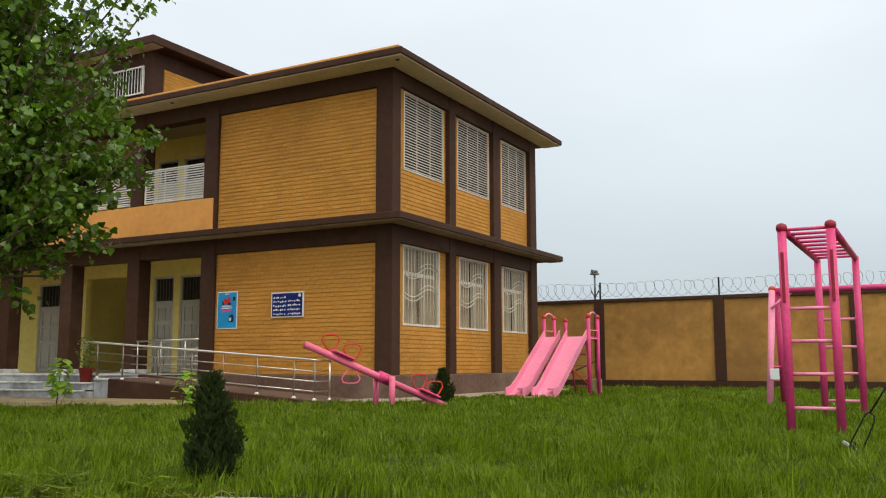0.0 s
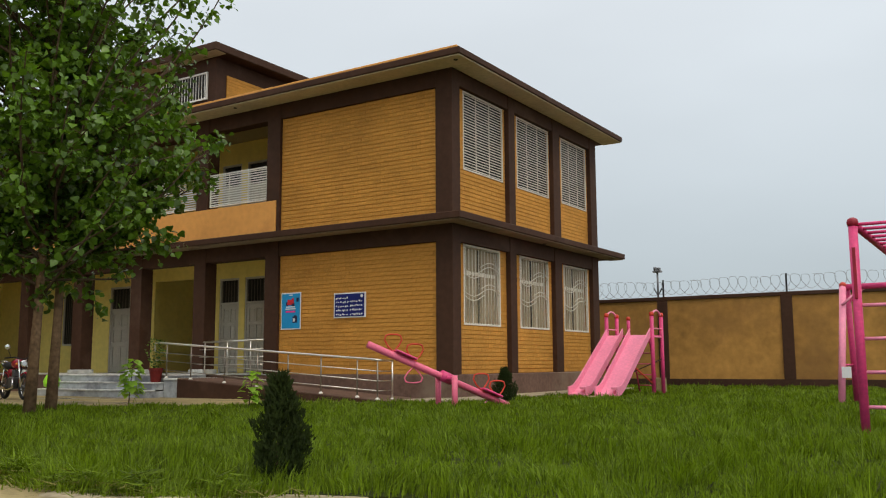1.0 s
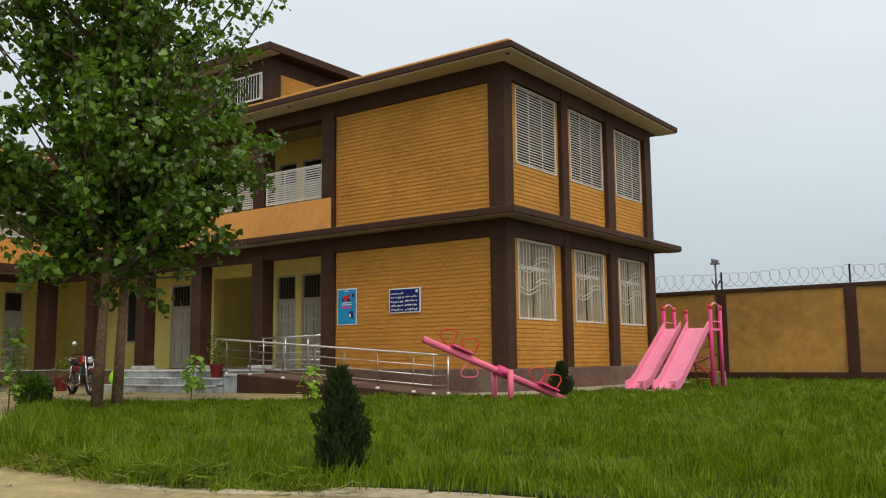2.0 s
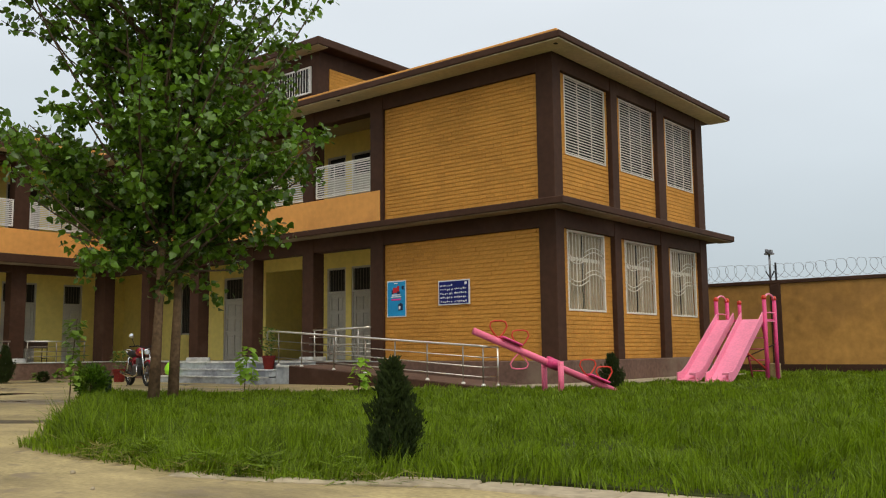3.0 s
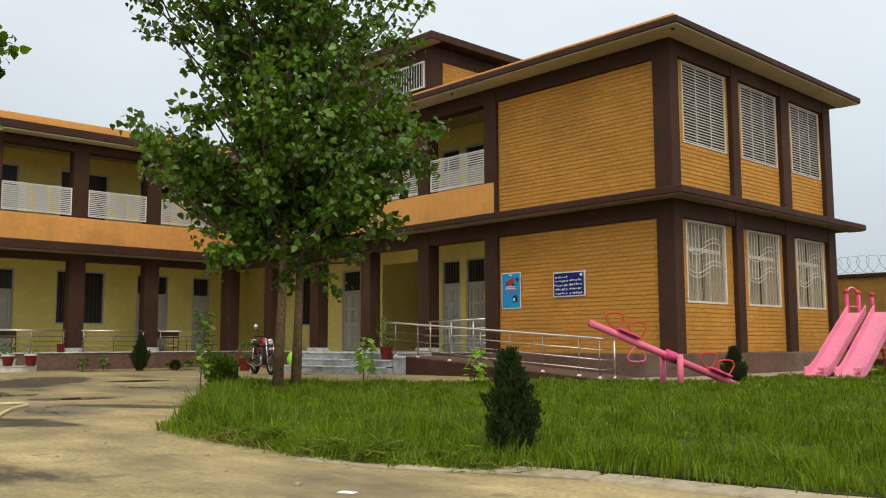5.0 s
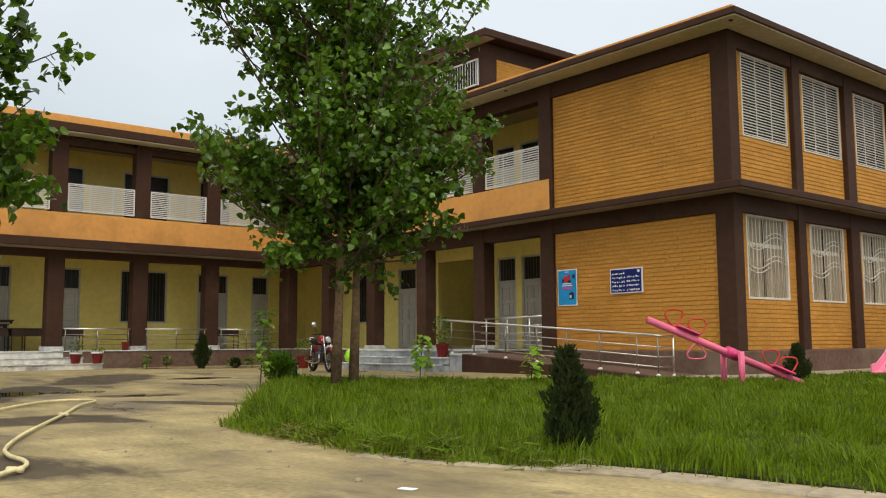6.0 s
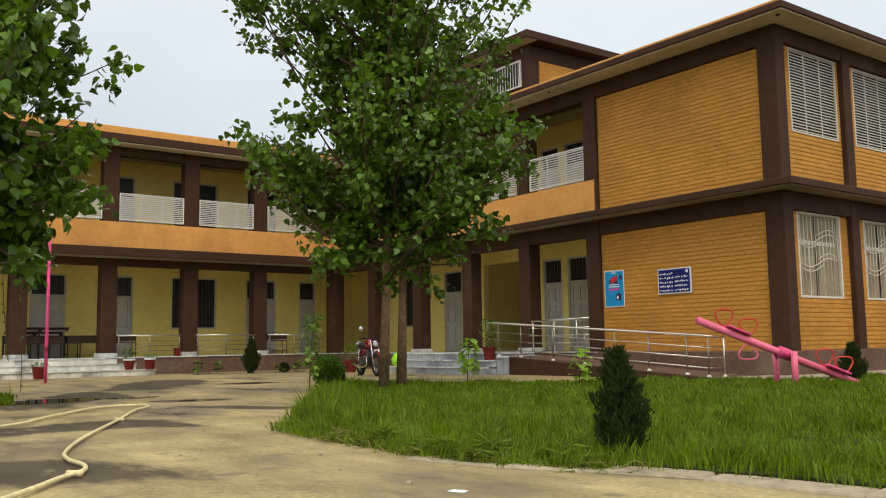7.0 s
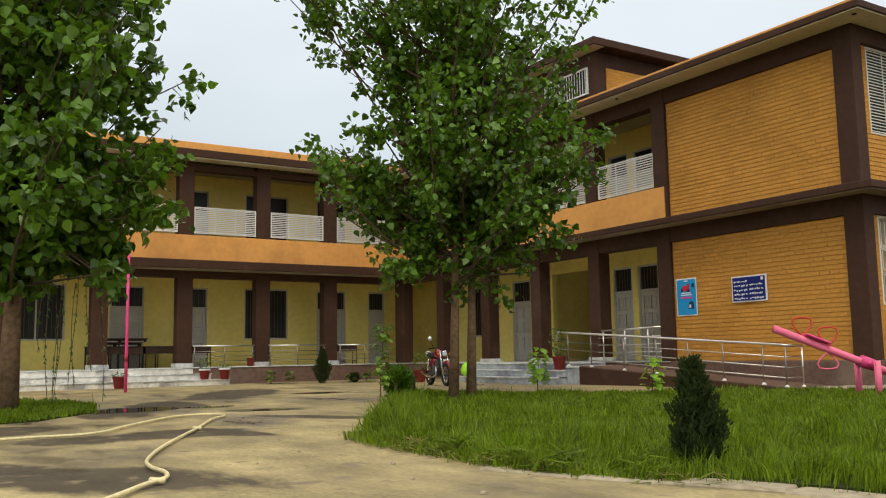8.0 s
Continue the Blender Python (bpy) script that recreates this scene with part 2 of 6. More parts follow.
    rr.inputs["To Min"].default_value, rr.inputs["To Max"].default_value = 0.82, 0.24
    l.new(mr.outputs[0], rr.inputs[0])
    l.new(rr.outputs[0], p.inputs["Roughness"])
    return m


CONCRETE = yard_material()
KERB = material("pale_concrete_kerb", (0.36, 0.30, 0.20), 0.85, 0.2, 12, 1.0, 0.35, dirt=(0.28, 0.23, 0.15), dist=0.015)
WATER = material("puddle_water", (0.06, 0.05, 0.035), 0.015, 0.1, 5, 1, 0, spec=0.5)


# ---- mesh helpers ----
class Shape:
    """Collects vertices and faces of one mesh."""

    def __init__(self):
        self.v, self.f, self.m = [], [], []

    def face(self, idx, mat=0):
        self.f.append(idx)
        self.m.append(mat)

    def box(self, x0, x1, y0, y1, z0, z1, bevel=0.0, mat=0, turn=None):
        k = len(self.v)
        b = min(bevel, (x1 - x0) * 0.45, (y1 - y0) * 0.45, (z1 - z0) * 0.45)
        pts = []
        if b <= 0:
            for z in (z0, z1):
                pts += [(x0, y0, z), (x1, y0, z), (x1, y1, z), (x0, y1, z)]
            faces = [(3, 2, 1, 0), (4, 5, 6, 7), (0, 1, 5, 4), (1, 2, 6, 5), (2, 3, 7, 6), (3, 0, 4, 7)]
        else:
            faces = []
            for sx in (0, 1):
                for sy in (0, 1):
                    for sz in (0, 1):
                        x, y, z = (x0, x1)[sx], (y0, y1)[sy], (z0, z1)[sz]
                        ix, iy, iz = x + b * (1 - 2 * sx), y + b * (1 - 2 * sy), z + b * (1 - 2 * sz)
                        pts += [(x, iy, iz), (ix, y, iz), (ix, iy, z)]
            c = lambda sx, sy, sz, a: (sx * 4 + sy * 2 + sz) * 3 + a
            for s in (0, 1):
                q = [c(s, 0, 0, 0), c(s, 1, 0, 0), c(s, 1, 1, 0), c(s, 0, 1, 0)]
                faces.append(q if s else q[::-1])
                q = [c(0, s, 0, 1), c(0, s, 1, 1), c(1, s, 1, 1), c(1, s, 0, 1)]
                faces.append(q if s else q[::-1])
                q = [c(0, 0, s, 2), c(1, 0, s, 2), c(1, 1, s, 2), c(0, 1, s, 2)]
                faces.append(q if s else q[::-1])
            for a in (0, 1):
                for d in (0, 1):
                    e = [c(a, d, 0, 0), c(a, d, 1, 0), c(a, d, 1, 1), c(a, d, 0, 1)]
                    faces.append(e if a != d else e[::-1])
                    e = [c(a, 0, d, 0), c(a, 0, d, 2), c(a, 1, d, 2), c(a, 1, d, 0)]
                    faces.append(e if a != d else e[::-1])
                    e = [c(0, a, d, 1), c(1, a, d, 1), c(1, a, d, 2), c(0, a, d, 2)]
                    faces.append(e if a != d else e[::-1])
            for sx in (0, 1):
                for sy in (0, 1):
                    for sz in (0, 1):
                        e = [c(sx, sy, sz, 0), c(sx, sy, sz, 1), c(sx, sy, sz, 2)]
                        faces.append(e if (sx + sy + sz) % 2 else e[::-1])
        if turn is not None:
            pts = [tuple(turn @ Vector(q)) for q in pts]
        self.v += pts
        for q in faces:
            self.face(tuple(k + i for i in q), mat)
        return self

    def tube(self, path, radius, seg=8, closed=False, caps=True, mat=0):
        """A round bar along a path; radius may be a list."""
        path = [Vector(q) for q in path]
        n = len(path)
        rad = radius if isinstance(radius, (list, tuple)) else [radius] * n
        k = len(self.v)
        side = None
        for i, q in enumerate(path):
            a = path[(i - 1) % n] if (closed or i > 0) else q
            b = path[(i + 1) % n] if (closed or i < n - 1) else q
            d = (b - a).normalized()
            if side is None:
                side = d.orthogonal().normalized()
            side = (side - d * side.dot(d))
            side = side.normalized() if side.length > 1e-6 else d.orthogonal().normalized()
            up = d.cross(side)
            for j in range(seg):
                w = 2 * math.pi * j / seg
                self.v.append(tuple(q + (side * math.cos(w) + up * math.sin(w)) * rad[i]))
        for i in range(n if closed else n - 1):
            for j in range(seg):
                a, b = k + i * seg + j, k + i * seg + (j + 1) % seg
                c, d = k + ((i + 1) % n) * seg + (j + 1) % seg, k + ((i + 1) % n) * seg + j
                self.face((a, b, c, d), mat)
        if caps and not closed:
            self.face(tuple(k + j for j in range(seg))[::-1], mat)
            self.face(tuple(k + (n - 1) * seg + j for j in range(seg)), mat)
        return self

    def lathe(self, profile, centre=(0, 0, 0), seg=16, mat=0):
        """A turned body round the z axis, from (radius, height) pairs."""
        k = len(self.v)
        for r, z in profile:
            for j in range(seg):
                w = 2 * math.pi * j / seg
                self.v.append((centre[0] + r * math.cos(w), centre[1] + r * math.sin(w), centre[2] + z))
        n = len(profile)
        for i in range(n - 1):
            for j in range(seg):
                self.face((k + i * seg + j, k + i * seg + (j + 1) % seg, k + (i + 1) * seg + (j + 1) % seg, k + (i + 1) * seg + j), mat)
        self.face(tuple(k + j for j in range(seg))[::-1], mat)
        self.face(tuple(k + (n - 1) * seg + j for j in range(seg)), mat)
        return self

    def prism(self, outline, lo, hi, axis="y", mat=0):
        """An outline of (a, b) pairs pushed along an axis."""
        k, n = len(self.v), len(outline)
        for h in (lo, hi):
            for a, b in outline:
                self.v.append({"x": (h, a, b), "y": (a, h, b), "z": (a, b, h)}[axis])
        self.face(tuple(range(k, k + n)), mat)
        self.face(tuple(range(k + n, k + 2 * n))[::-1], mat)
        for i in range(n):
            j = (i + 1) % n
            self.face((k + j, k + i, k + n + i, k + n + j), mat)
        return self

    def pierced(self, a0, a1, z0, z1, lo, hi, holes, plane="y"):
        """One connected wall slab from lo to hi with rectangular openings right through it."""
        aa = sorted({a0, a1, *[min(max(v, a0), a1) for h in holes for v in h[:2]]})
        zz = sorted({z0, z1, *[min(max(v, z0), z1) for h in holes for v in h[2:]]})
        full = {}
        for i in range(len(aa) - 1):
            for j in range(len(zz) - 1):
                ca, cz = (aa[i] + aa[i + 1]) / 2, (zz[j] + zz[j + 1]) / 2
                full[i, j] = not any(h[0] < ca < h[1] and h[2] < cz < h[3] for h in holes)
        index = {}

        def vert(i, j, s):
            if (i, j, s) not in index:
                index[i, j, s] = len(self.v)
                d = hi if s else lo
                self.v.append((aa[i], d, zz[j]) if plane == "y" else (d, aa[i], zz[j]))
            return index[i, j, s]
        for (i, j), ok in full.items():
            if not ok:
                continue
            for s in (0, 1):
                self.face((vert(i, j, s), vert(i + 1, j, s), vert(i + 1, j + 1, s), vert(i, j + 1, s)))
            for di, dj, p, q in ((-1, 0, (i, j), (i, j + 1)), (1, 0, (i + 1, j), (i + 1, j + 1)), (0, -1, (i, j), (i + 1, j)), (0, 1, (i, j + 1), (i + 1, j + 1))):
                if not full.get((i + di, j + dj), False):
                    self.face((vert(*p, 0), vert(*q, 0), vert(*q, 1), vert(*p, 1)))
        return self

    def mesh(self, name, mats, smooth=False):
        me = bpy.data.meshes.new(name)
        me.from_pydata(self.v, [], self.f)
        for m in (mats if isinstance(mats, (list, tuple)) else [mats]):
            me.materials.append(m)
        if isinstance(mats, (list, tuple)) and len(mats) > 1:
            me.polygons.foreach_set("material_index", self.m)
        if smooth:
            me.polygons.foreach_set("use_smooth", [True] * len(me.polygons))
        bm = bmesh.new()
        bm.from_mesh(me)
        if len(bm.verts) < 60000:
            bmesh.ops.recalc_face_normals(bm, faces=bm.faces)
        bm.to_mesh(me)
        bm.free()
        me.update()
        return me


def part(name, shape, mat, parent=None, label="", smooth=False, at=None, kind=""):
    """One mesh object, under a thing or a part."""
    ob = new(name, shape.mesh(name, mat, smooth) if isinstance(shape, Shape) else shape)
    if parent is not None:
        ob.parent = parent
    if at is not None:
        ob.matrix_basis = at
    return tagged(ob, label, kind=kind)


def thing(name, label, category, group="", kind="", at=None):
    ob = new(name)
    ob.empty_display_size = 0.2
    if at is not None:
        ob.matrix_basis = at
    return tagged(ob, label, category, group, kind)


def solid(name, shape, mat, label, category, group="", kind="", smooth=False):
    """A thing that is a single mesh."""
    return tagged(part(name, shape, mat, None, "", smooth), label, category, group, kind)


# ---- the place, in metres ----
XE, YF = -10.68, 17.0             # brick planes of the end face and of the front
COL_E, COL_F = XE + 0.14, YF - 0.1  # column faces
FLOOR, BEAM_LO, SLAB_LO = 0.57, 3.59, 3.985
SLAB, BEAM_HI, ROOF_LO, ROOF = 4.16, 7.24, 7.64, 7.81
BACK = 25.27                      # far end of the block
XW, XWB = -29.9, -32.1            # wing: column face and corridor wall
YB = 19.2                         # corridor wall of the front block
WING_END = -9.0

# ---- ground ----
g = Shape()
g.box(-160, 160, -120, 200, -0.4, 0.0)
solid("ground", g, CONCRETE, "worn pale concrete yard with damp dark stains", "ground", kind="structure")

# ---- the school building ----
school = thing("school_building", "two-storey ochre brick school with brown painted columns and slabs", "building")


def wall_box(name, mat, *a, bevel=0.01, label="", parent=None):
    return part(name, Shape().box(*a, bevel), mat, parent or school, label)


def brick_panel(name, plane, along, a0, a1, z0, z1, holes=(), single=0):
    """A wall of thin painted bricks in recessed joints. plane: 'y' faces -y, 'x' faces +x; along: its place.
    single: how many whole bricks are objects of their own, from the a1 end."""
    course, length = 0.1, 0.235
    if plane == "y":
        s = Shape().pierced(a0, a1, z0, z1, along + 0.002, along + 0.24, holes)
    else:
        s = Shape().pierced(a0, a1, z0, z1, along - 0.24, along - 0.002, holes, "x")
    panel = part(name, s, MORTAR, school, "ochre painted brick infill")
    rows = Shape()
    n = max(1, round((z1 - z0) / course))
    h = (z1 - z0) / n
    one = Shape().box(-length / 2 + 0.0008, length / 2 - 0.0008, -0.013, 0.01, -h / 2 + 0.008, h / 2 - 0.008, 0.0025).mesh("brick", BRICK) if single else None
    spots = []
    for r in range(n):
        zz0, zz1 = z0 + r * h + 0.008, z0 + (r + 1) * h - 0.008
        x = a1 + (0.5 * length if r % 2 else 0)
        while x > a0:
            x -= length
            b0, b1 = max(x + 0.0008, a0 + 0.003), min(x + length - 0.0008, a1 - 0.003)
            if b1 - b0 < 0.02:
                continue
            d = random.uniform(0.0, 0.003)
            j = random.uniform(-0.0025, 0.0025)
            if single and b1 - b0 > length - 0.006:
                spots.append((x + length / 2, d, z0 + (r + 0.5) * h + j))
                continue
            spans = [(b0, b1)]
            for h0, h1, k0, k1 in holes:
                if zz1 > k0 + 0.01 and zz0 < k1 - 0.01:
                    spans = [w for s0, s1 in spans for w in ((s0, min(s1, h0)), (max(s0, h1), s1)) if w[1] - w[0] > 0.02]
            for s0, s1 in spans:
                if plane == "y":
                    rows.box(s0, s1, along - 0.012 - d, along + 0.01, zz0 + j, zz1 + j, 0.0025)
                else:
                    rows.box(along - 0.01, along + 0.012 + d, s0, s1, zz0 + j, zz1 + j, 0.0025)
    spots.sort(reverse=True)
    for x, d, z in spots[:single]:
        part("brick", one, BRICK, panel, at=pose(x, along - d, z))
    for x, d, z in spots[single:]:
        rows.box(x - length / 2 + 0.0008, x + length / 2 - 0.0008, along - 0.012 - d, along + 0.01, z - h / 2 + 0.008, z + h / 2 - 0.008, 0.0025)
    tagged(part("brickwork", rows, BRICK, panel, "ochre painted bricks"), kind="stuff")
    return panel


# plinths
wall_box("plinth", PLINTH, XE - 0.3, COL_E + 0.04, COL_F - 0.04, BACK, -0.2, FLOOR, bevel=0.02)
wall_box("plinth", PLINTH, -16.1, XE - 0.3, COL_F - 0.04, YF + 0.3, -0.2, FLOOR, bevel=0.02)
wall_box("plinth", PLINTH, XW - 0.1, -16.1, COL_F - 0.04, YF + 0.3, -0.2, FLOOR - 0.03, bevel=0.02)
wall_box("plinth", PLINTH, XW - 0.2, XW + 0.55, WING_END, COL_F - 0.04, -0.2, FLOOR - 0.03, bevel=0.02)
wall_box("corridor_floor", MARBLE, XW - 0.1, -16.0, COL_F - 0.06, YB, FLOOR - 0.03, FLOOR, label="grey marble corridor floor")
wall_box("corridor_floor", MARBLE, XWB, XW + 0.58, WING_END, COL_F - 0.07, FLOOR - 0.03, FLOOR, label="grey marble corridor floor")

# end-face and front columns, both storeys
END_COLS = ((COL_F, 17.26), (19.64, 19.98), (22.23, 22.68), (24.82, BACK))
for z0, z1 in ((FLOOR, SLAB_LO), (SLAB, ROOF_LO)):
    wall_box("corner_column", BROWN, XE - 0.32, COL_E, COL_F, END_COLS[0][1], z0, z1, bevel=0.012)
    for y0, y1 in END_COLS[1:]:
        wall_box("column", BROWN, XE - 0.3, COL_E, y0, y1, z0, z1, bevel=0.012)
    b = BEAM_LO if z0 < 1 else BEAM_HI + 0.05
    for k in range(3):
        wall_box("beam", BROWN, XE - 0.25, COL_E - 0.02, END_COLS[k][1], END_COLS[k + 1][0], b, z1, bevel=0.008)
    b = BEAM_LO if z0 < 1 else BEAM_HI
    wall_box("beam", BROWN, -15.87, XE - 0.32, COL_F + 0.02, YF + 0.25, b, z1, bevel=0.008)

FRONT_COLS = [-16.1, -18.78, -21.44, -24.15, -26.95, -29.9]
for k, x in enumerate(FRONT_COLS):
    wide = 0.23 if k < 5 else 0.33
    for z0, z1 in ((FLOOR, SLAB_LO), (SLAB, ROOF_LO)):
        wall_box("column", BROWN, x - wide, x + wide, COL_F, YF + 0.32, z0, z1, bevel=0.012)
    if 0 < k < 5:
        wall_box("column_base", MARBLE, x - wide - 0.05, x + wide + 0.05, COL_F - 0.05, YF + 0.37, FLOOR, FLOOR + 0.12, label="white marble column base")
for k in range(5):
    x1, x0 = FRONT_COLS[k] - 0.23, FRONT_COLS[k + 1] + (0.23 if k < 4 else 0.33)
    wall_box("beam", BROWN, x0, x1, COL_F + 0.02, YF + 0.27, BEAM_LO, SLAB_LO, bevel=0.008)
    wall_box("beam", BROWN, x0, x1, COL_F + 0.02, YF + 0.27, BEAM_HI, ROOF_LO, bevel=0.008)

# wing columns
WING_COLS = [13.99, 11.37, 8.60, 5.87] + [5.87 - 2.72 * k for k in range(1, 6)]
for k, y in enumerate(WING_COLS):
    for z0, z1 in ((FLOOR, SLAB_LO), (SLAB, ROOF_LO)):
        wall_box("column", BROWN, XW - 0.42, XW, y - 0.26, y + 0.26, z0, z1, bevel=0.012)
    wall_box("column_base", MARBLE, XW - 0.47, XW + 0.05, y - 0.31, y + 0.31, FLOOR, FLOOR + 0.14, label="white marble column base")
ys = [16.6] + WING_COLS
for k in range(len(ys) - 1):
    y1, y0 = ys[k] - 0.26, ys[k + 1] + 0.26
    wall_box("beam", BROWN, XW - 0.35, XW - 0.02, y0, y1, BEAM_LO, SLAB_LO - 0.15, bevel=0.008)
    wall_box("beam", BROWN, XW - 0.35, XW - 0.02, y0, y1, BEAM_HI + 0.08, ROOF_LO - 0.1, bevel=0.008)

wall_box("balcony_parapet", ORANGE, XW + 0.04, -15.96, COL_F - 0.03, YF + 0.12, SLAB, 5.06, label="orange rendered balcony parapet")
wall_box("balcony_parapet", ORANGE, XW - 0.1, XW + 0.03, WING_END, COL_F + 0.05, SLAB - 0.02, 5.06, label="orange rendered balcony parapet")

# slabs and roofs with their overhang
wall_box("cornice", BROWN, XE - 0.3, XE + 0.64, YF - 0.59, 26.2, SLAB_LO + 0.015, SLAB, bevel=0.015, label="brown slab edge between the storeys")
wall_box("cornice", BROWN, XW - 0.3, XE - 0.3, YF - 0.59, YF + 0.3, SLAB_LO + 0.015, SLAB, bevel=0.015)
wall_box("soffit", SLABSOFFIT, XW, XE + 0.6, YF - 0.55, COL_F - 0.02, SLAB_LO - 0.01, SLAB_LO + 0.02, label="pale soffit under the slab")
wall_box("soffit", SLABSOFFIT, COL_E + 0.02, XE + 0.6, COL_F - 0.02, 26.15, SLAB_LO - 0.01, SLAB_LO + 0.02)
wall_box("roof", BROWN, XW - 0.3, XE + 0.79, YF - 0.80, 25.9, ROOF_LO + 0.01, ROOF, bevel=0.02, label="flat roof with a brown overhanging edge")
wall_box("soffit", SOFFIT, XW, XE + 0.75, YF - 0.76, COL_F - 0.02, ROOF_LO - 0.015, ROOF_LO + 0.02)
wall_box("soffit", SOFFIT, COL_E + 0.02, XE + 0.75, COL_F - 0.02, 25.86, ROOF_LO - 0.015, ROOF_LO + 0.02)
wall_box("roof_kerb", ORANGE, XW, XE + 0.70, YF - 0.78, YF - 0.6, ROOF, ROOF + 0.055, label="low ochre roof kerb")
wall_box("cornice", BROWN, XW - 0.3, XW + 0.6, WING_END, YF - 0.6, 3.86, SLAB - 0.01, bevel=0.015)
wall_box("roof", BROWN, -40, XW + 0.6, WING_END, YF - 0.62, 7.66, 7.93, bevel=0.02)
wall_box("roof_kerb", ORANGE, -40, XW + 0.56, WING_END, YF - 0.4, 7.93, 8.17)
wall_box("soffit", SOFFIT, XW, XW + 0.56, WING_END, YF - 0.65, 7.62, 7.665)
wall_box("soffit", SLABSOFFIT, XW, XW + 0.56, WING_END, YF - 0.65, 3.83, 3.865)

# corridor ceilings, inner walls, far walls
wall_box("corridor_ceiling", CEILING, XWB, -15.9, YF + 0.3, YB, 3.94, 4.1)
wall_box("corridor_ceiling", CEILING, XWB, XW - 0.3, WING_END, YF + 0.3, 3.94, 4.1)
wall_box("corridor_ceiling", CEILING, XWB, -15.9, YF + 0.25, YB, 7.60, 7.65)
wall_box("corridor_ceiling", CEILING, XWB, XW - 0.3, WING_END, YF + 0.25, 7.6, 7.66)
wall_box("corridor_slab", BROWN, XWB, -15.9, YF + 0.25, YB, 4.1, 4.2)
wall_box("corridor_slab", BROWN, XWB, XW - 0.3, WING_END, YF + 0.25, 4.1, 4.2)
wall_box("corridor_end_wall", YELLOW, -15.95, -15.8, YF + 0.3, YB, FLOOR, 3.95)
wall_box("corridor_end_wall", YELLOW, -15.95, -15.8, YF + 0.3, YB, SLAB, 7.7)
wall_box("far_wall", BROWN, -36, XE, BACK - 0.25, BACK - 0.02, 0, ROOF_LO)
# room shade behind the end windows is put into this wall's colour
wall_box("inner_shade_wall", ROOM_SHADE, XE - 2.2, XE - 2.1, YF + 0.3, BACK - 0.3, FLOOR, ROOF_LO, label="near-black wall standing in for the unlit room behind the end windows")
wall_box("inner_floor", MARBLE, XE - 2.2, XE - 0.2, YF + 0.3, BACK - 0.3, 3.98, 4.12)

# brick infill of the front
brick_panel("brick_panel", "y", YF, -15.87, XE - 0.32, FLOOR, BEAM_LO, single=300)
brick_panel("brick_panel", "y", YF, -15.87, XE - 0.32, SLAB, BEAM_HI)

# corridor walls with their openings
DOORS_F = ((-20.44, -19.60), (-19.36, -18.52), (-25.68, -24.62))
HOLES_F = [(a, b, FLOOR, 3.42) for a, b in DOORS_F] + [(-28.3, -26.91, 1.5, 3.4), (-23.4, -20.9, FLOOR, 3.5)]
HOLES_F2 = [(-20.44, -19.60, SLAB, 6.95), (-19.36, -18.52, SLAB, 6.95), (-25.68, -24.62, SLAB, 6.95), (-28.3, -26.91, 5.1, 6.95), (-23.4, -21.6, SLAB, 6.95)]
DOORS_W = ((6.64, 7.80), (8.90, 10.07), (14.42, 15.68), (16.7, 17.45), (1.2, 2.35))
WINS_W = ((11.47, 13.22), (3.4, 5.2), (-2.0, -0.3))
for name, zlo, zhi, holes in (("corridor_wall", FLOOR, 3.95, HOLES_F), ("corridor_wall", 4.2, 7.66, [(a, b, max(c, 4.2), d) for a, b, c, d in HOLES_F2])):
    s = Shape().pierced(XWB, -15.9, zlo, zhi, YB, YB + 0.22, holes)
    part(name, s, YELLOW, school, "yellow painted corridor wall")
for zlo, zhi, up in ((FLOOR, 3.95, 0), (4.2, 7.62, 1)):
    lift = 3.6 * up
    holes = [(a, b, zlo, 3.44 + lift) for a, b in DOORS_W] + [(a, b, 1.54 + lift, 3.46 + lift) for a, b in WINS_W]
    s = Shape().pierced(WING_END, YB, zlo, zhi, XWB - 0.22, XWB, holes, "x")
    part("corridor_wall", s, YELLOW, school, "yellow painted corridor wall")
wall_box("dado", BROWN, XWB, XWB + 0.02, WING_END, 3.3, FLOOR, FLOOR + 0.12, bevel=0.004)
# walls behind the corridor openings, coloured near-black in place of room shade
wall_box("inner_shade_wall", ROOM_SHADE, XWB - 2.6, XWB - 2.5, WING_END, BACK - 0.3, FLOOR, 7.6)
wall_box("inner_shade_wall", ROOM_SHADE, XWB, -23.7, YB + 1.4, YB + 1.5, FLOOR, 7.6)
wall_box("inner_shade_wall", ROOM_SHADE, -20.6, -15.9, YB + 1.4, YB + 1.5, FLOOR, 7.6)
wall_box("stairwell_wall", YELLOW, -23.8, -23.65, YB + 0.22, YB + 5.0, 0.3, 7.6)
wall_box("stairwell_wall", YELLOW, -20.75, -20.6, YB + 0.22, YB + 5.0, 0.3, 7.6)
wall_box("stairwell_wall", YELLOW, -23.8, -20.6, YB + 5.0, YB + 5.15, 0.3, 7.6)
wall_box("stairwell_floor", MARBLE, -23.8, -20.6, YB, YB + 5.0, FLOOR - 0.05, FLOOR - 0.002)
for k in range(11):
    wall_box("stair_step", MARBLE, -22.1, -20.76, YB + 1.0 + 0.28 * k, YB + 1.3 + 0.28 * k, FLOOR + 0.0 + 0.17 * k - (0.0 if k == 0 else 0.12), FLOOR + 0.17 * (k + 1), bevel=0.006)
wall_box("stair_rail", STEEL, -22.12, -22.08, YB + 1.0, YB + 1.04, FLOOR + 0.17, FLOOR + 1.1, bevel=0.004)
part("stair_handrail", Shape().tube([(-22.1, YB + 1.0, FLOOR + 1.1), (-22.1, YB + 4.1, FLOOR + 2.97)], 0.03, 8), STEEL, school)
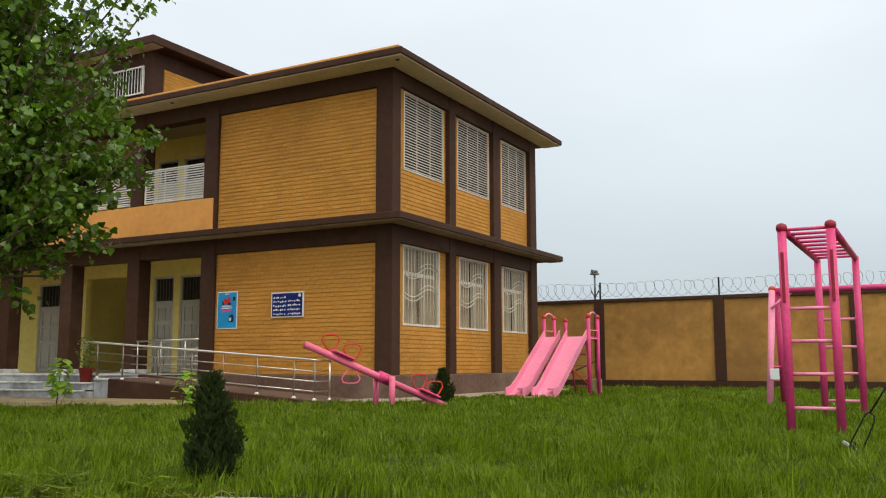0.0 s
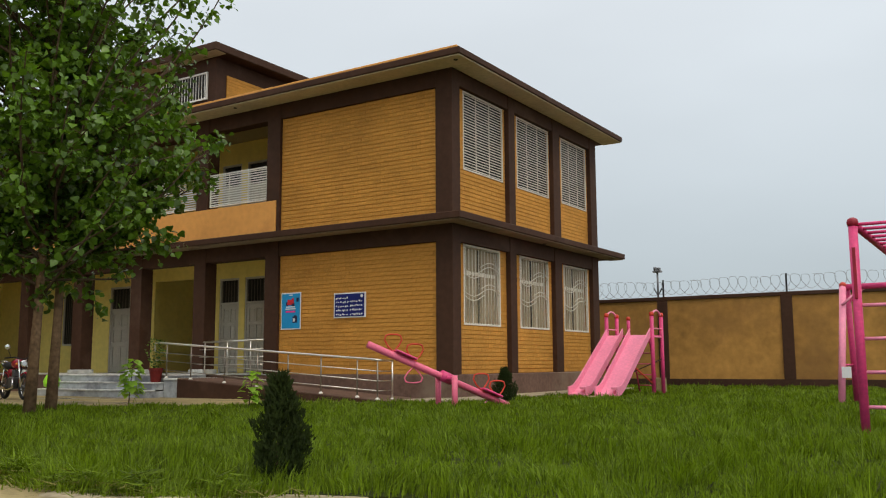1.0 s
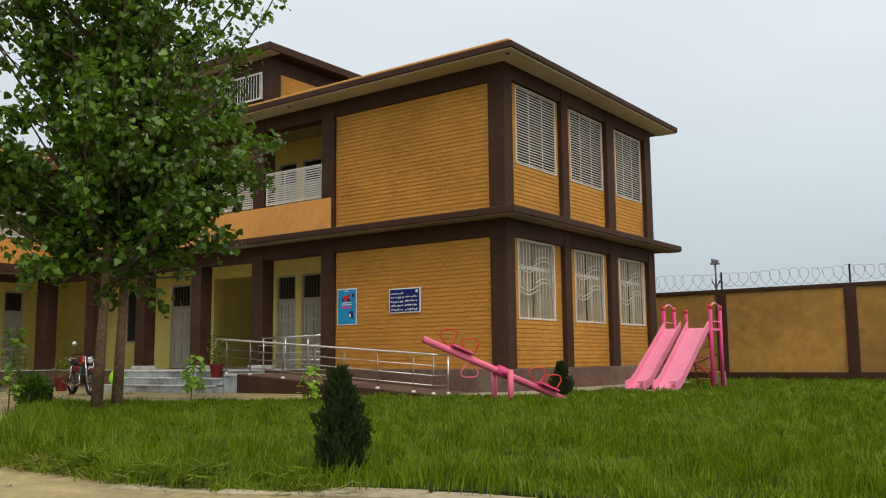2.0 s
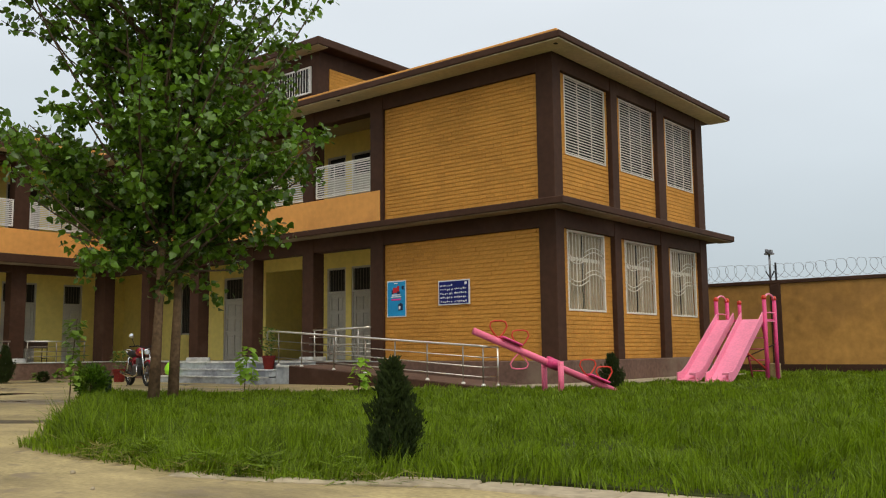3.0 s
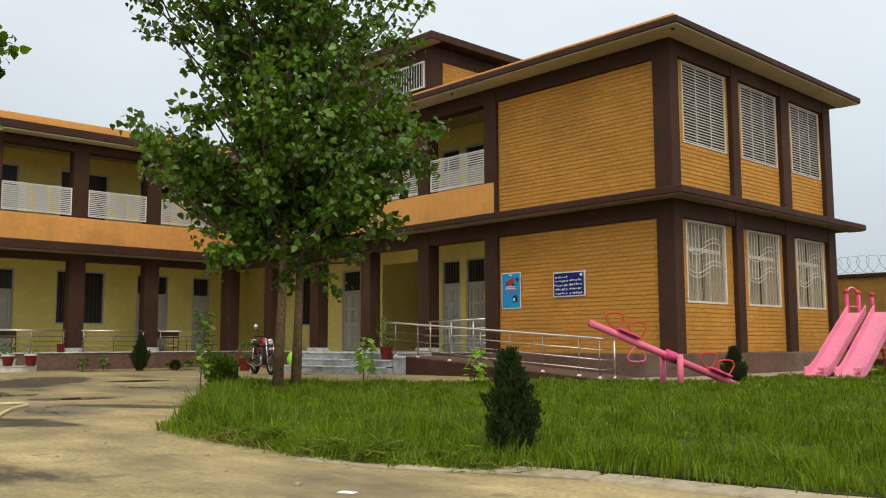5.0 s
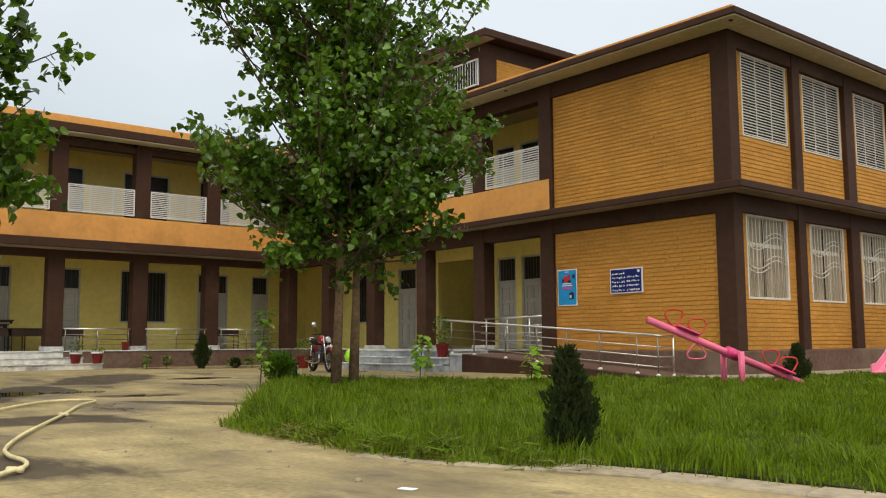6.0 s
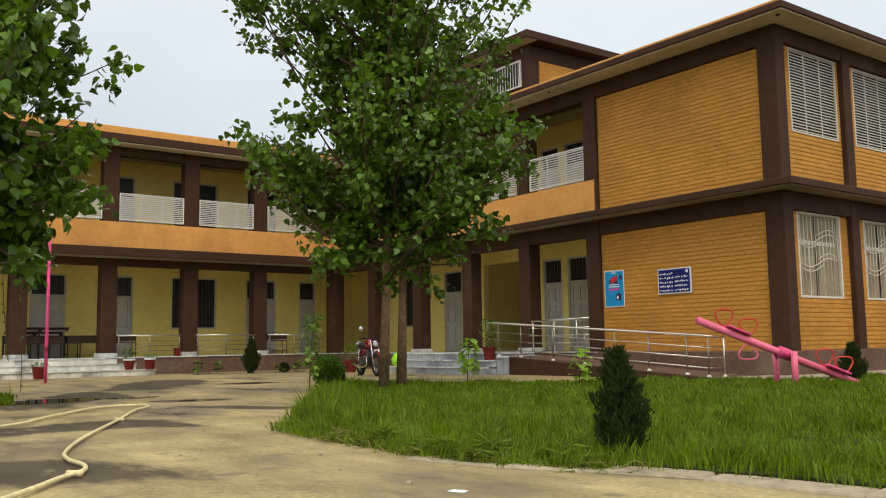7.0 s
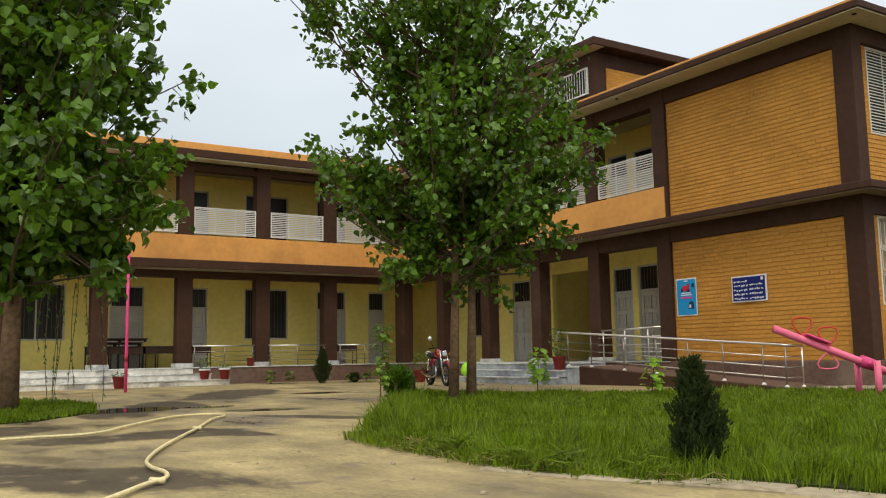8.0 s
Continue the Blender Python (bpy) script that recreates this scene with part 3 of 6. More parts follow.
wall_box("wing_end_wall", BROWN, -40, XW, WING_END - 0.25, WING_END, 0, 7.6)
wall_box("wing_far_wall", BROWN, -40.2, -40, WING_END, BACK, 0, 7.6)


def place(plane, along):
    """Pose of an opening: local x runs along the wall, local -y points out of it."""
    return lambda a, z: pose(a, along, z) if plane == "y" else pose(along, a, z, 0, 0, 90)


def door(at, width, height, leaf_h, bars_n=6):
    """A panelled door leaf with a barred light above."""
    d = part("door", Shape().box(0, 0.06, 0.02, 0.12, 0, height, 0.004).box(width - 0.06, width, 0.02, 0.12, 0, height, 0.004)
             .box(0.06, width - 0.06, 0.02, 0.12, height - 0.06, height, 0.004).box(0.06, width - 0.06, 0.02, 0.12, leaf_h, leaf_h + 0.06, 0.004),
             DOORPAINT, school, "grey painted panelled door with a barred light above", at=at)
    s = Shape().box(0.065, width - 0.065, 0.088, 0.10, 0.01, leaf_h - 0.005, 0.002)
    mid = width / 2
    for a, b, z0, z1 in ((0.065, 0.16, 0.01, leaf_h - 0.005), (width - 0.16, width - 0.065, 0.01, leaf_h - 0.005),
                         (0.16, width - 0.16, 0.01, 0.14), (0.16, width - 0.16, 0.86, 1.0), (0.16, width - 0.16, 1.42, 1.52), (0.16, width - 0.16, leaf_h - 0.14, leaf_h - 0.005)):
        s.box(a, b, 0.05, 0.088, z0, z1, 0.004)
    for z0, z1 in ((0.14, 0.86), (1.0, 1.42), (1.52, leaf_h - 0.14)):
        s.box(mid - 0.035, mid + 0.035, 0.05, 0.088, z0, z1, 0.004)
        for a, b in ((0.16, mid - 0.035), (mid + 0.035, width - 0.16)):
            s.box(a + 0.035, b - 0.035, 0.066, 0.088, z0 + 0.035, z1 - 0.035, 0.01)
    part("door_leaf", s, DOORPAINT, d)
    part("door_handle", Shape().tube([(0.13, 0.06, 1.0), (0.13, 0.01, 1.0), (0.25, 0.005, 0.99)], 0.011, 8).box(0.11, 0.15, 0.05, 0.06, 0.92, 1.08, 0.003), STEEL, d, "steel lever handle")
    part("glass_light", Shape().box(0.06, width - 0.06, 0.085, 0.093, leaf_h + 0.06, height - 0.06), GLASS, d)
    for k in range(bars_n):
        x = 0.06 + (width - 0.12) * (k + 0.5) / bars_n
        part("bar", Shape().tube([(x, 0.05, leaf_h + 0.06), (x, 0.05, height - 0.06)], 0.008, 6), BARPAINT, d)
    return d


def barred_window(at, width, height, bars_n=12):
    s = Shape()
    for a, b, c, d in ((0, 0.06, 0, height), (width - 0.06, width, 0, height), (0.06, width - 0.06, 0, 0.06), (0.06, width - 0.06, height - 0.06, height), (width / 2 - 0.03, width / 2 + 0.03, 0.06, height - 0.06)):
        s.box(a, b, 0.04, 0.12, c, d, 0.004)
    w = part("window", s, DOORPAINT, school, "grey framed corridor window with bars", at=at)
    part("pane", Shape().box(0.06, width / 2 - 0.03, 0.08, 0.088, 0.06, height - 0.06), GLASS, w)
    part("pane", Shape().box(width / 2 + 0.03, width - 0.06, 0.08, 0.088, 0.06, height - 0.06), GLASS, w)
    for k in range(bars_n):
        x = 0.06 + (width - 0.12) * (k + 0.5) / bars_n
        part("bar", Shape().tube([(x, 0.05, 0.06), (x, 0.05, height - 0.06)], 0.007, 6), BARPAINT, w)
    return w


pf, pw = place("y", YB), place("x", XWB)
for a, b in DOORS_F:
    door(pf(a, FLOOR), b - a, 2.85, 2.06)
    door(pf(a, 4.2), b - a, 2.75, 2.0, 0)
barred_window(pf(-28.3, 1.5), 1.39, 1.9)
barred_window(pf(-28.3, 5.1), 1.39, 1.85, 0)
for a, b in DOORS_W:
    door(pw(a, FLOOR), b - a, 2.87, 2.1)
    door(pw(a, 4.2), b - a, 2.84, 2.05, 0)
for a, b in WINS_W:
    barred_window(pw(a, 1.54), b - a, 1.92)
    barred_window(pw(a, 5.14), b - a, 1.92, 0)


def balustrade(at, width, height=0.92, slats=13):
    """White metal panel of level slats in a frame."""
    s = Shape()
    for a, b, c, d in ((0, 0.035, 0, height), (width - 0.035, width, 0, height), (0.035, width - 0.035, 0, 0.035), (0.035, width - 0.035, height - 0.035, height)):
        s.box(a, b, -0.02, 0.02, c, d, 0.004)
    w = part("balustrade", s, WHITE, school, "white metal balustrade of level slats", at=at)
    sh = Shape().box(0.035, width - 0.035, -0.008, 0.008, -0.016, 0.016, 0.003).mesh("slat", WHITE)
    for k in range(slats):
        part("slat", sh, WHITE, w, at=pose(0, 0, 0.035 + (height - 0.07) * (k + 0.5) / slats))
    for k in (1, 2):
        part("upright", Shape().box(width * k / 3 - 0.015, width * k / 3 + 0.015, 0.009, 0.02, 0.035, height - 0.035), WHITE, w)
    return w


for k in range(5):
    x1, x0 = FRONT_COLS[k] - 0.26, FRONT_COLS[k + 1] + (0.25 if k < 4 else 0.35)
    balustrade(pose(x0, YF - 0.02, 5.12), x1 - x0)
for k in range(len(ys) - 1):
    y1, y0 = ys[k] - 0.28, ys[k + 1] + 0.28
    balustrade(pose(XW - 0.04, y0, 5.13, 0, 0, 90), y1 - y0)

# ---- end windows ----
WIN_HI = ((17.59, 19.52), (20.29, 22.16), (23.00, 24.74))
WIN_LO = ((17.57, 19.32), (20.36, 22.05), (23.01, 24.70))
for (a, b), (c, d), (k0, k1) in zip(WIN_LO, WIN_HI, [(END_COLS[k][1], END_COLS[k + 1][0]) for k in range(3)]):
    brick_panel("brick_panel", "x", XE, k0, k1, FLOOR, BEAM_LO + 0.02, [(a, b, 1.70, BEAM_LO + 0.02)])
    brick_panel("brick_panel", "x", XE, k0, k1, SLAB, BEAM_HI + 0.07, [(c, d, 5.36, BEAM_HI + 0.07)])


def grille_window(y0, y1, z0, z1):
    """White grille of upright bars with waves across, in front of glass."""
    w_, h = y1 - y0, z1 - z0
    s = Shape()
    for a, b, c, d in ((0, 0.05, 0, h), (w_ - 0.05, w_, 0, h), (0.05, w_ - 0.05, 0, 0.05), (0.05, w_ - 0.05, h - 0.05, h)):
        s.box(a, b, -0.03, 0.03, c, d, 0.004)
    w = part("window", s, CREAM, school, "white metal window grille with wavy bars", at=pose(XE - 0.01, y0, z0, 0, 0, 90))
    part("window_frame", Shape().box(0, 0.06, 0.08, 0.14, 0, h).box(w_ - 0.06, w_, 0.08, 0.14, 0, h).box(0.06, w_ - 0.06, 0.08, 0.14, 0, 0.06)
         .box(0.06, w_ - 0.06, 0.08, 0.14, h - 0.06, h).box(0.06, w_ - 0.06, 0.08, 0.14, h * 0.63, h * 0.63 + 0.09).box(w_ / 3 - 0.03, w_ / 3 + 0.03, 0.08, 0.14, 0.06, h * 0.63).box(w_ * 2 / 3 - 0.03, w_ * 2 / 3 + 0.03, 0.08, 0.14, 0.06, h * 0.63), CREAM, w, "white painted timber frame")
    part("pane", Shape().box(0.06, w_ - 0.06, 0.105, 0.112, 0.06, h * 0.63), GLASS, w)
    part("pane", Shape().box(0.06, w_ - 0.06, 0.105, 0.112, h * 0.63 + 0.09, h - 0.06), GLASS, w)
    bar = Shape().tube([(0, -0.005, 0.05), (0, -0.005, h - 0.05)], 0.009, 6).mesh("bar", CREAM, True)
    for k in range(11):
        part("bar", bar, CREAM, w, at=pose(0.05 + (w_ - 0.1) * (k + 0.5) / 11, 0, 0))
    for c0, c1 in ((0.07, w_ * 0.46), (w_ * 0.52, w_ - 0.07)):
        fold = []
        m_ = int((c1 - c0) / 0.012)
        for i in range(m_ + 1):
            x = c0 + (c1 - c0) * i / m_
            fold.append((x, 0.088 + 0.011 * math.sin(2 * math.pi * x / 0.115 + 1.4 * math.sin(5.3 * x))))
        part("curtain", Shape().prism(fold + [(x, y + 0.004) for x, y in reversed(fold)], 0.065, h - 0.065, "z"), CURTAIN, w, "cream curtain hanging in folds")
    for base in (0.42, 0.70):
        for off, lo, hi in ((0.0, 0.0, 1.0), (-0.075, 0.0, 0.55), (0.075, 0.45, 1.0)):
            pts = []
            for i in range(21):
                u = lo + (hi - lo) * i / 20
                pts.append((0.05 + (w_ - 0.1) * u, -0.02, h * base + off * 1.35 - 0.11 * math.sin(2 * math.pi * (u + 0.02)) ))
            part("wave_bar", Shape().tube(pts, 0.012, 6), CREAM, w, smooth=True)
    return w


def louvre_window(y0, y1, z0, z1):
    w_, h = y1 - y0, z1 - z0
    s = Shape()
    for a, b, c, d in ((0, 0.035, 0, h), (w_ - 0.035, w_, 0, h), (0.035, w_ - 0.035, 0, 0.035), (0.035, w_ - 0.035, h - 0.035, h)):
        s.box(a, b, -0.02, 0.02, c, d, 0.004)
    w = part("window", s, CREAM, school, "white metal window screen of level slats", at=pose(XE + 0.005, y0, z0, 0, 0, 90))
    part("pane", Shape().box(0.0, w_, 0.045, 0.053, 0.0, h), GLASS, w, "dark pane behind the slats")
    sh = Shape().box(0.035, w_ - 0.035, -0.006, 0.006, -0.0105, 0.0105, 0.003).mesh("slat", CREAM)
    n = 27
    for k in range(n):
        part("slat", sh, CREAM, w, at=pose(0, 0, 0.035 + (h - 0.07) * (k + 0.5) / n))
    for k in (1, 2):
        part("upright", Shape().box(w_ * k / 3 - 0.012, w_ * k / 3 + 0.012, 0.008, 0.018, 0.035, h - 0.035), CREAM, w)
    return w


for (a, b), (c, d) in zip(WIN_LO, WIN_HI):
    grille_window(a, b, 1.70, BEAM_LO)
    louvre_window(c, d, 5.36, BEAM_HI + 0.04)

# ---- stair head on the roof ----
TX, TY = -20.75, 19.1
wall_box("stair_head", BROWN, -27.5, TX, TY, 25.0, ROOF, 10.55, label="brown stair head on the roof")
wall_box("stair_head_roof", BROWN, -28.2, TX + 0.5, TY - 0.5, 25.6, 10.56, 10.82, bevel=0.02)
wall_box("soffit", SOFFIT, -28.1, TX + 0.45, TY - 0.46, TY - 0.01, 10.545, 10.57)
brick_panel("brick_panel", "x", TX + 0.02, TY + 0.45, 24.6, ROOF, 10.05)
tw = part("window", Shape().box(0, 0.05, -0.03, 0.03, 0, 0.9).box(2.15, 2.2, -0.03, 0.03, 0, 0.9).box(0.05, 2.15, -0.03, 0.03, 0, 0.05).box(0.05, 2.15, -0.03, 0.03, 0.85, 0.9), WHITE, school, "small white barred window of the stair head", at=pose(-23.3, TY - 0.03, 9.2))
part("pane", Shape().box(0.05, 2.15, 0.01, 0.018, 0.05, 0.85), GLASS, tw)
for k in range(16):
    part("bar", Shape().tube([(0.05 + 2.1 * (k + 0.5) / 16, -0.01, 0.05), (0.05 + 2.1 * (k + 0.5) / 16, -0.01, 0.85)], 0.012, 6), WHITE, tw)

wall_box("apron", KERB, COL_E + 0.05, COL_E + 0.95, 15.6, 25.9, -0.1, 0.07, label="cracked concrete apron along the wall")
wall_box("apron", KERB, -11.1, COL_E + 0.05, 15.6, COL_F - 0.05, -0.1, 0.06, label="cracked concrete apron along the wall")

for x, y, z in ((-10.17, 16.49, ROOF_LO - 0.016), (-17.1, 16.46, ROOF_LO - 0.016), (-24.0, 16.46, ROOF_LO - 0.016), (-10.41, 21.32, SLAB_LO - 0.011)):
    part("soffit_vent", Shape().lathe([(0.05, 0.012), (0.055, 0.0), (0.045, -0.012), (0.02, -0.006)], (x, y, z), 12), BLACK, school, "small dark round vent")

# ---- steps, ramp and rails ----
STEPGREY = material("blue_grey_marble", (0.40, 0.42, 0.43), 0.4, 0.25, 5, 1.4, 0.03, dirt=(0.20, 0.21, 0.23), dirt_at=(0.5, 0.6), spec=0.35)
STEPWHITE = material("white_marble", (0.74, 0.71, 0.63), 0.4, 0.2, 5, 1.4, 0.03, dirt=(0.33, 0.31, 0.28), dirt_at=(0.52, 0.62), spec=0.35)
steps = thing("entrance_steps", "three grey marble steps before the corridor", "steps")
for k in range(3):
    st = part("step", Shape().box(-22.9, -18.35, 14.87 + 0.33 * k, COL_F - 0.06, 0.19 * k - (0.1 if k == 0 else 0), 0.19 * (k + 1) - 0.035, 0.004), STEPGREY, steps)
    part("tread", Shape().box(-22.92, -18.33, 14.84 + 0.33 * k, (15.18 + 0.33 * k) if k < 2 else COL_F - 0.06, 0.19 * (k + 1) - 0.035, 0.19 * (k + 1), 0.008), MARBLE, st, "pale marble tread")
wing_steps = thing("wing_steps", "low white marble steps along the side wing", "steps")
for k in range(3):
    st = part("step", Shape().box(XW + 0.58, XW + 1.68 - 0.33 * k, 1.5, 9.6 - 0.5 * k, 0.19 * k - (0.1 if k == 0 else 0), 0.19 * (k + 1) - 0.035, 0.004), STEPWHITE, wing_steps)
    part("tread", Shape().box((XW + 1.36 - 0.33 * k) if k < 2 else XW + 0.58, XW + 1.71 - 0.33 * k, 1.5, 9.62 - 0.5 * k, 0.19 * (k + 1) - 0.035, 0.19 * (k + 1), 0.008), MARBLE, st, "pale marble tread")

ramp = thing("ramp", "sloping concrete ramp with brown painted sides", "ramp")
RX0, RX1, RY0, RY1 = -17.8, -11.25, 15.4, 16.8
RTOP = 0.46
part("ramp_body", Shape().prism([(RX0, -0.1), (RX1, -0.1), (RX1, 0.01), (RX0, RTOP)], RY0, RY1), BROWN, ramp)
part("ramp_top", Shape().prism([(RX0, RTOP), (RX1, 0.01), (RX1, 0.03), (RX0, RTOP + 0.02)], RY0 + 0.01, RY1), PLINTH, ramp, "dark worn concrete surface")

part("landing", Shape().box(-18.33, RX0 - 0.003, RY0 + 0.02, RY1, -0.1, RTOP - 0.03, 0.006), STEPGREY, ramp, "grey marble landing block")
part("landing_top", Shape().box(-18.33, RX0 - 0.003, RY0, RY1, RTOP - 0.03, RTOP + 0.02, 0.008), MARBLE, ramp, "pale marble landing slab")


def ramp_z(x):
    return RTOP + (0.01 - RTOP) * (x - RX0) / (RX1 - RX0) + 0.02


rail = thing("ramp_railing", "stainless steel railing along the ramp", "railing")
RY = RY0 + 0.06
RPOSTS = (-18.28, -17.38, -16.19, -15.1, -14.13, -13.14, -12.11, -11.56)
def line_z(x, left, right):
    """Height of a bar of the railing, from its heights at both ends."""
    return left + (right - left) * (x + 18.45) / (18.45 - 11.55)


for x in RPOSTS:
    z = ramp_z(max(x, RX0))
    post = part("post", Shape().tube([(x, RY, z), (x, RY, line_z(x, 1.37, 0.90) - 0.03)], 0.018, 8), DULLSTEEL, rail, smooth=True)
    part("foot_flange", Shape().lathe([(0.05, 0), (0.05, 0.02), (0.03, 0.045), (0.02, 0.05)], (x, RY, z), 12), WHITE, post, "bright foot flange", smooth=True)
end_post = part("end_post", Shape().tube([(-11.56, RY + 0.54, 0.03), (-11.56, RY + 0.54, 0.88)], 0.02, 8), STEEL, rail, smooth=True)
part("foot_flange", Shape().lathe([(0.05, 0), (0.05, 0.02), (0.03, 0.045), (0.02, 0.05)], (-11.56, RY + 0.54, 0.03), 12), WHITE, end_post, "bright foot flange", smooth=True)
part("handrail", Shape().tube([(-18.74, RY, 1.16), (-18.76, RY, 1.34), (-18.72, RY, 1.38), (-18.62, RY, 1.385), (-11.68, RY, 0.912), (-11.58, RY + 0.02, 0.90), (-11.56, RY + 0.1, 0.895), (-11.56, RY + 0.54, 0.89)], 0.026, 10), STEEL, rail, smooth=True)
for left, right in ((1.13, 0.66), (0.93, 0.45), (0.70, 0.24)):
    part("rod", Shape().tube([(-18.7, RY, line_z(-18.7, left, right)), (-11.56, RY, right), (-11.56, RY + 0.54, right)], 0.0125, 6), STEEL, rail, smooth=True)

inner_rail = thing("corridor_railing", "stainless steel railing between corridor columns", "railing")
part("handrail", Shape().tube([(-18.5, COL_F - 0.02, 1.42), (-16.3, COL_F - 0.02, 1.45)], 0.025, 8), STEEL, inner_rail, smooth=True)
for h in (0.25, 0.45, 0.65):
    part("rod", Shape().tube([(-18.66, COL_F - 0.02, FLOOR + h), (-16.3, COL_F - 0.02, FLOOR + h)], 0.011, 6), STEEL, inner_rail, smooth=True)
for x in (-18.45, -17.6, -16.75):
    part("post", Shape().tube([(x, COL_F - 0.02, FLOOR), (x, COL_F - 0.02, 1.42)], 0.018, 8), STEEL, inner_rail, smooth=True)
for y0, y1 in ((8.86, 11.02), (11.54, 13.74), (14.26, 16.4)):
    wr = thing("corridor_railing", "stainless steel railing between corridor columns", "railing", "corridor railings")
    x = XW + 0.1
    part("handrail", Shape().tube([(x, y0, 1.28), (x, y1, 1.28)], 0.025, 8), STEEL, wr, smooth=True)
    for h in (0.2, 0.36, 0.52):
        part("rod", Shape().tube([(x, y0, FLOOR + h), (x, y1, FLOOR + h)], 0.011, 6), DULLSTEEL, wr, smooth=True)
    for y in (y0 + 0.06, (y0 + y1) / 2, y1 - 0.06):
        part("post", Shape().tube([(x, y, FLOOR), (x, y, 1.28)], 0.02, 8), DULLSTEEL, wr, smooth=True)

# ---- boundary wall with razor wire ----
BW = 29.0
bwall = thing("boundary_wall", "mustard rendered boundary wall with brown piers", "wall", kind="structure")
part("wall_panel", Shape().box(-30, 40, BW, BW + 0.25, 0.0, 2.86), MUSTARD, bwall)
part("plinth", Shape().box(-30, 40, BW - 0.05, BW, -0.1, 0.28), BROWN, bwall)
part("coping", Shape().box(-30, 40, BW - 0.05, BW + 0.3, 2.86, 2.98, 0.01), BROWN, bwall)
for k in range(-4, 11):
    x = -5.9 + 3.95 * k
    part("pier", Shape().box(x - 0.17, x + 0.17, BW - 0.06, BW, 0.28, 2.86, 0.01), BROWN, bwall)
for k in range(-1, 6):
    x = -5.9 + 3.95 * k
    part("wire_post", Shape().box(x - 0.025, x + 0.025, BW + 0.1, BW + 0.15, 2.98, 3.56, 0.003), BLACK, bwall, "dark angle-iron post")
wire = thing("razor_wire", "coils of grey razor wire along the wall top", "wire")
random.seed(5)
for c in range(17):
    pts, x0 = [], -12.6 + 1.9 * c
    for i in range(130):
        u = i / 129 * 1.9
        w = 2 * math.pi * u / 0.3
        rr = 0.25 + 0.07 * noise.noise((x0 + u, 0.3, 1.7)) + 0.03 * math.sin(3 * w)
        pts.append((x0 + u + (0.17 + 0.1 * noise.noise((x0 + u, 4.0, 0))) * math.cos(w), BW + 0.12 + rr * 0.9 * math.cos(w), 3.30 + rr * math.sin(w) + 0.02 * math.sin(3.1 * (x0 + u))))
    part("coil", Shape().tube(pts, 0.0065, 4, caps=False), WIRE, wire)
lamp = thing("wall_lamp_post", "small floodlight on a grey post above the wall", "lamp")
part("post", Shape().tube([(-10.06, BW + 0.2, 2.98), (-10.06, BW + 0.2, 3.85)], 0.035, 8), WIRE, lamp, smooth=True)
part("bracket", Shape().tube([(-10.2, BW + 0.2, 3.3), (-10.06, BW + 0.2, 3.05), (-9.92, BW + 0.2, 3.3)], 0.025, 6), BLACK, lamp)
part("lamp_head", Shape().box(-10.2, -9.92, BW + 0.1, BW + 0.3, 3.84, 3.9, 0.01).box(-10.17, -10.08, BW + 0.1, BW + 0.26, 3.9, 4.03, 0.02).box(-10.05, -9.95, BW + 0.1, BW + 0.26, 3.9, 4.0, 0.02), WIRE, lamp, "grey floodlight heads")


# ---- signs on the brick ----
def bars(s, x, z, w, h, rows, cols, rng, y=-0.012):
    for r in range(rows):
        for c in range(cols):
            a = x + w * c / cols + rng.uniform(0, 0.02)
            ww = w / cols * rng.uniform(0.5, 0.85)
            zz = z + h * (r + 0.3) / rows + rng.uniform(-0.01, 0.01)
            hh = h / rows * rng.uniform(0.18, 0.42)
            tilt = Matrix.Translation((a + ww / 2, 0, zz)) @ Matrix.Rotation(rng.uniform(-0.9, 0.9), 4, "Y")
            s.box(-ww / 2, ww / 2, y, y + 0.006, -hh / 2, hh / 2, 0.002, turn=tilt)


rng = random.Random(11)
BLUE = material("poster_blue", (0.02, 0.30, 0.62), 0.5, 0.06, 30, 3, 0.0)
NAVY = material("sign_navy", (0.012, 0.02, 0.16), 0.4, 0.08, 30, 3, 0.0)
PAPER = material("white_print", (0.8, 0.8, 0.8), 0.5, 0.03, 30, 3, 0.0)
MAGENTA = material("magenta_print", (0.75, 0.06, 0.30), 0.5, 0.03, 30, 3, 0.0)
REDPRINT = material("red_print", (0.6, 0.03, 0.04), 0.5, 0.03, 30, 3, 0.0)
INK = material("dark_print", (0.02, 0.03, 0.08), 0.5, 0.03, 30, 3, 0.0)
poster = thing("poster", "sky-blue printed poster with a white frame on brick", "poster", at=pose(-15.79, YF - 0.022, 1.69))
part("frame", Shape().box(0, 0.67, -0.008, 0.0, 0, 0.94, 0.003), PAPER, poster, "white frame")
part("sheet", Shape().box(0.03, 0.64, -0.013, -0.008, 0.03, 0.91), BLUE, poster)
part("emblem", Shape().box(0.22, 0.36, -0.018, -0.013, 0.62, 0.76, 0.01).box(0.36, 0.44, -0.018, -0.013, 0.66, 0.80, 0.01), REDPRINT, poster, "red patch")
part("emblem", Shape().box(0.17, 0.24, -0.017, -0.013, 0.60, 0.70, 0.01).box(0.36, 0.46, -0.017, -0.013, 0.59, 0.66, 0.01).box(0.52, 0.6, -0.017, -0.013, 0.7, 0.8, 0.01), INK, poster, "dark patch")
for zz, w in ((0.56, 0.3), (0.51, 0.36), (0.86, 0.12)):
    part("print_line", Shape().box(0.33 - w / 2, 0.33 + w / 2, -0.017, -0.013, zz, zz + 0.025), PAPER, poster, "white printed line")
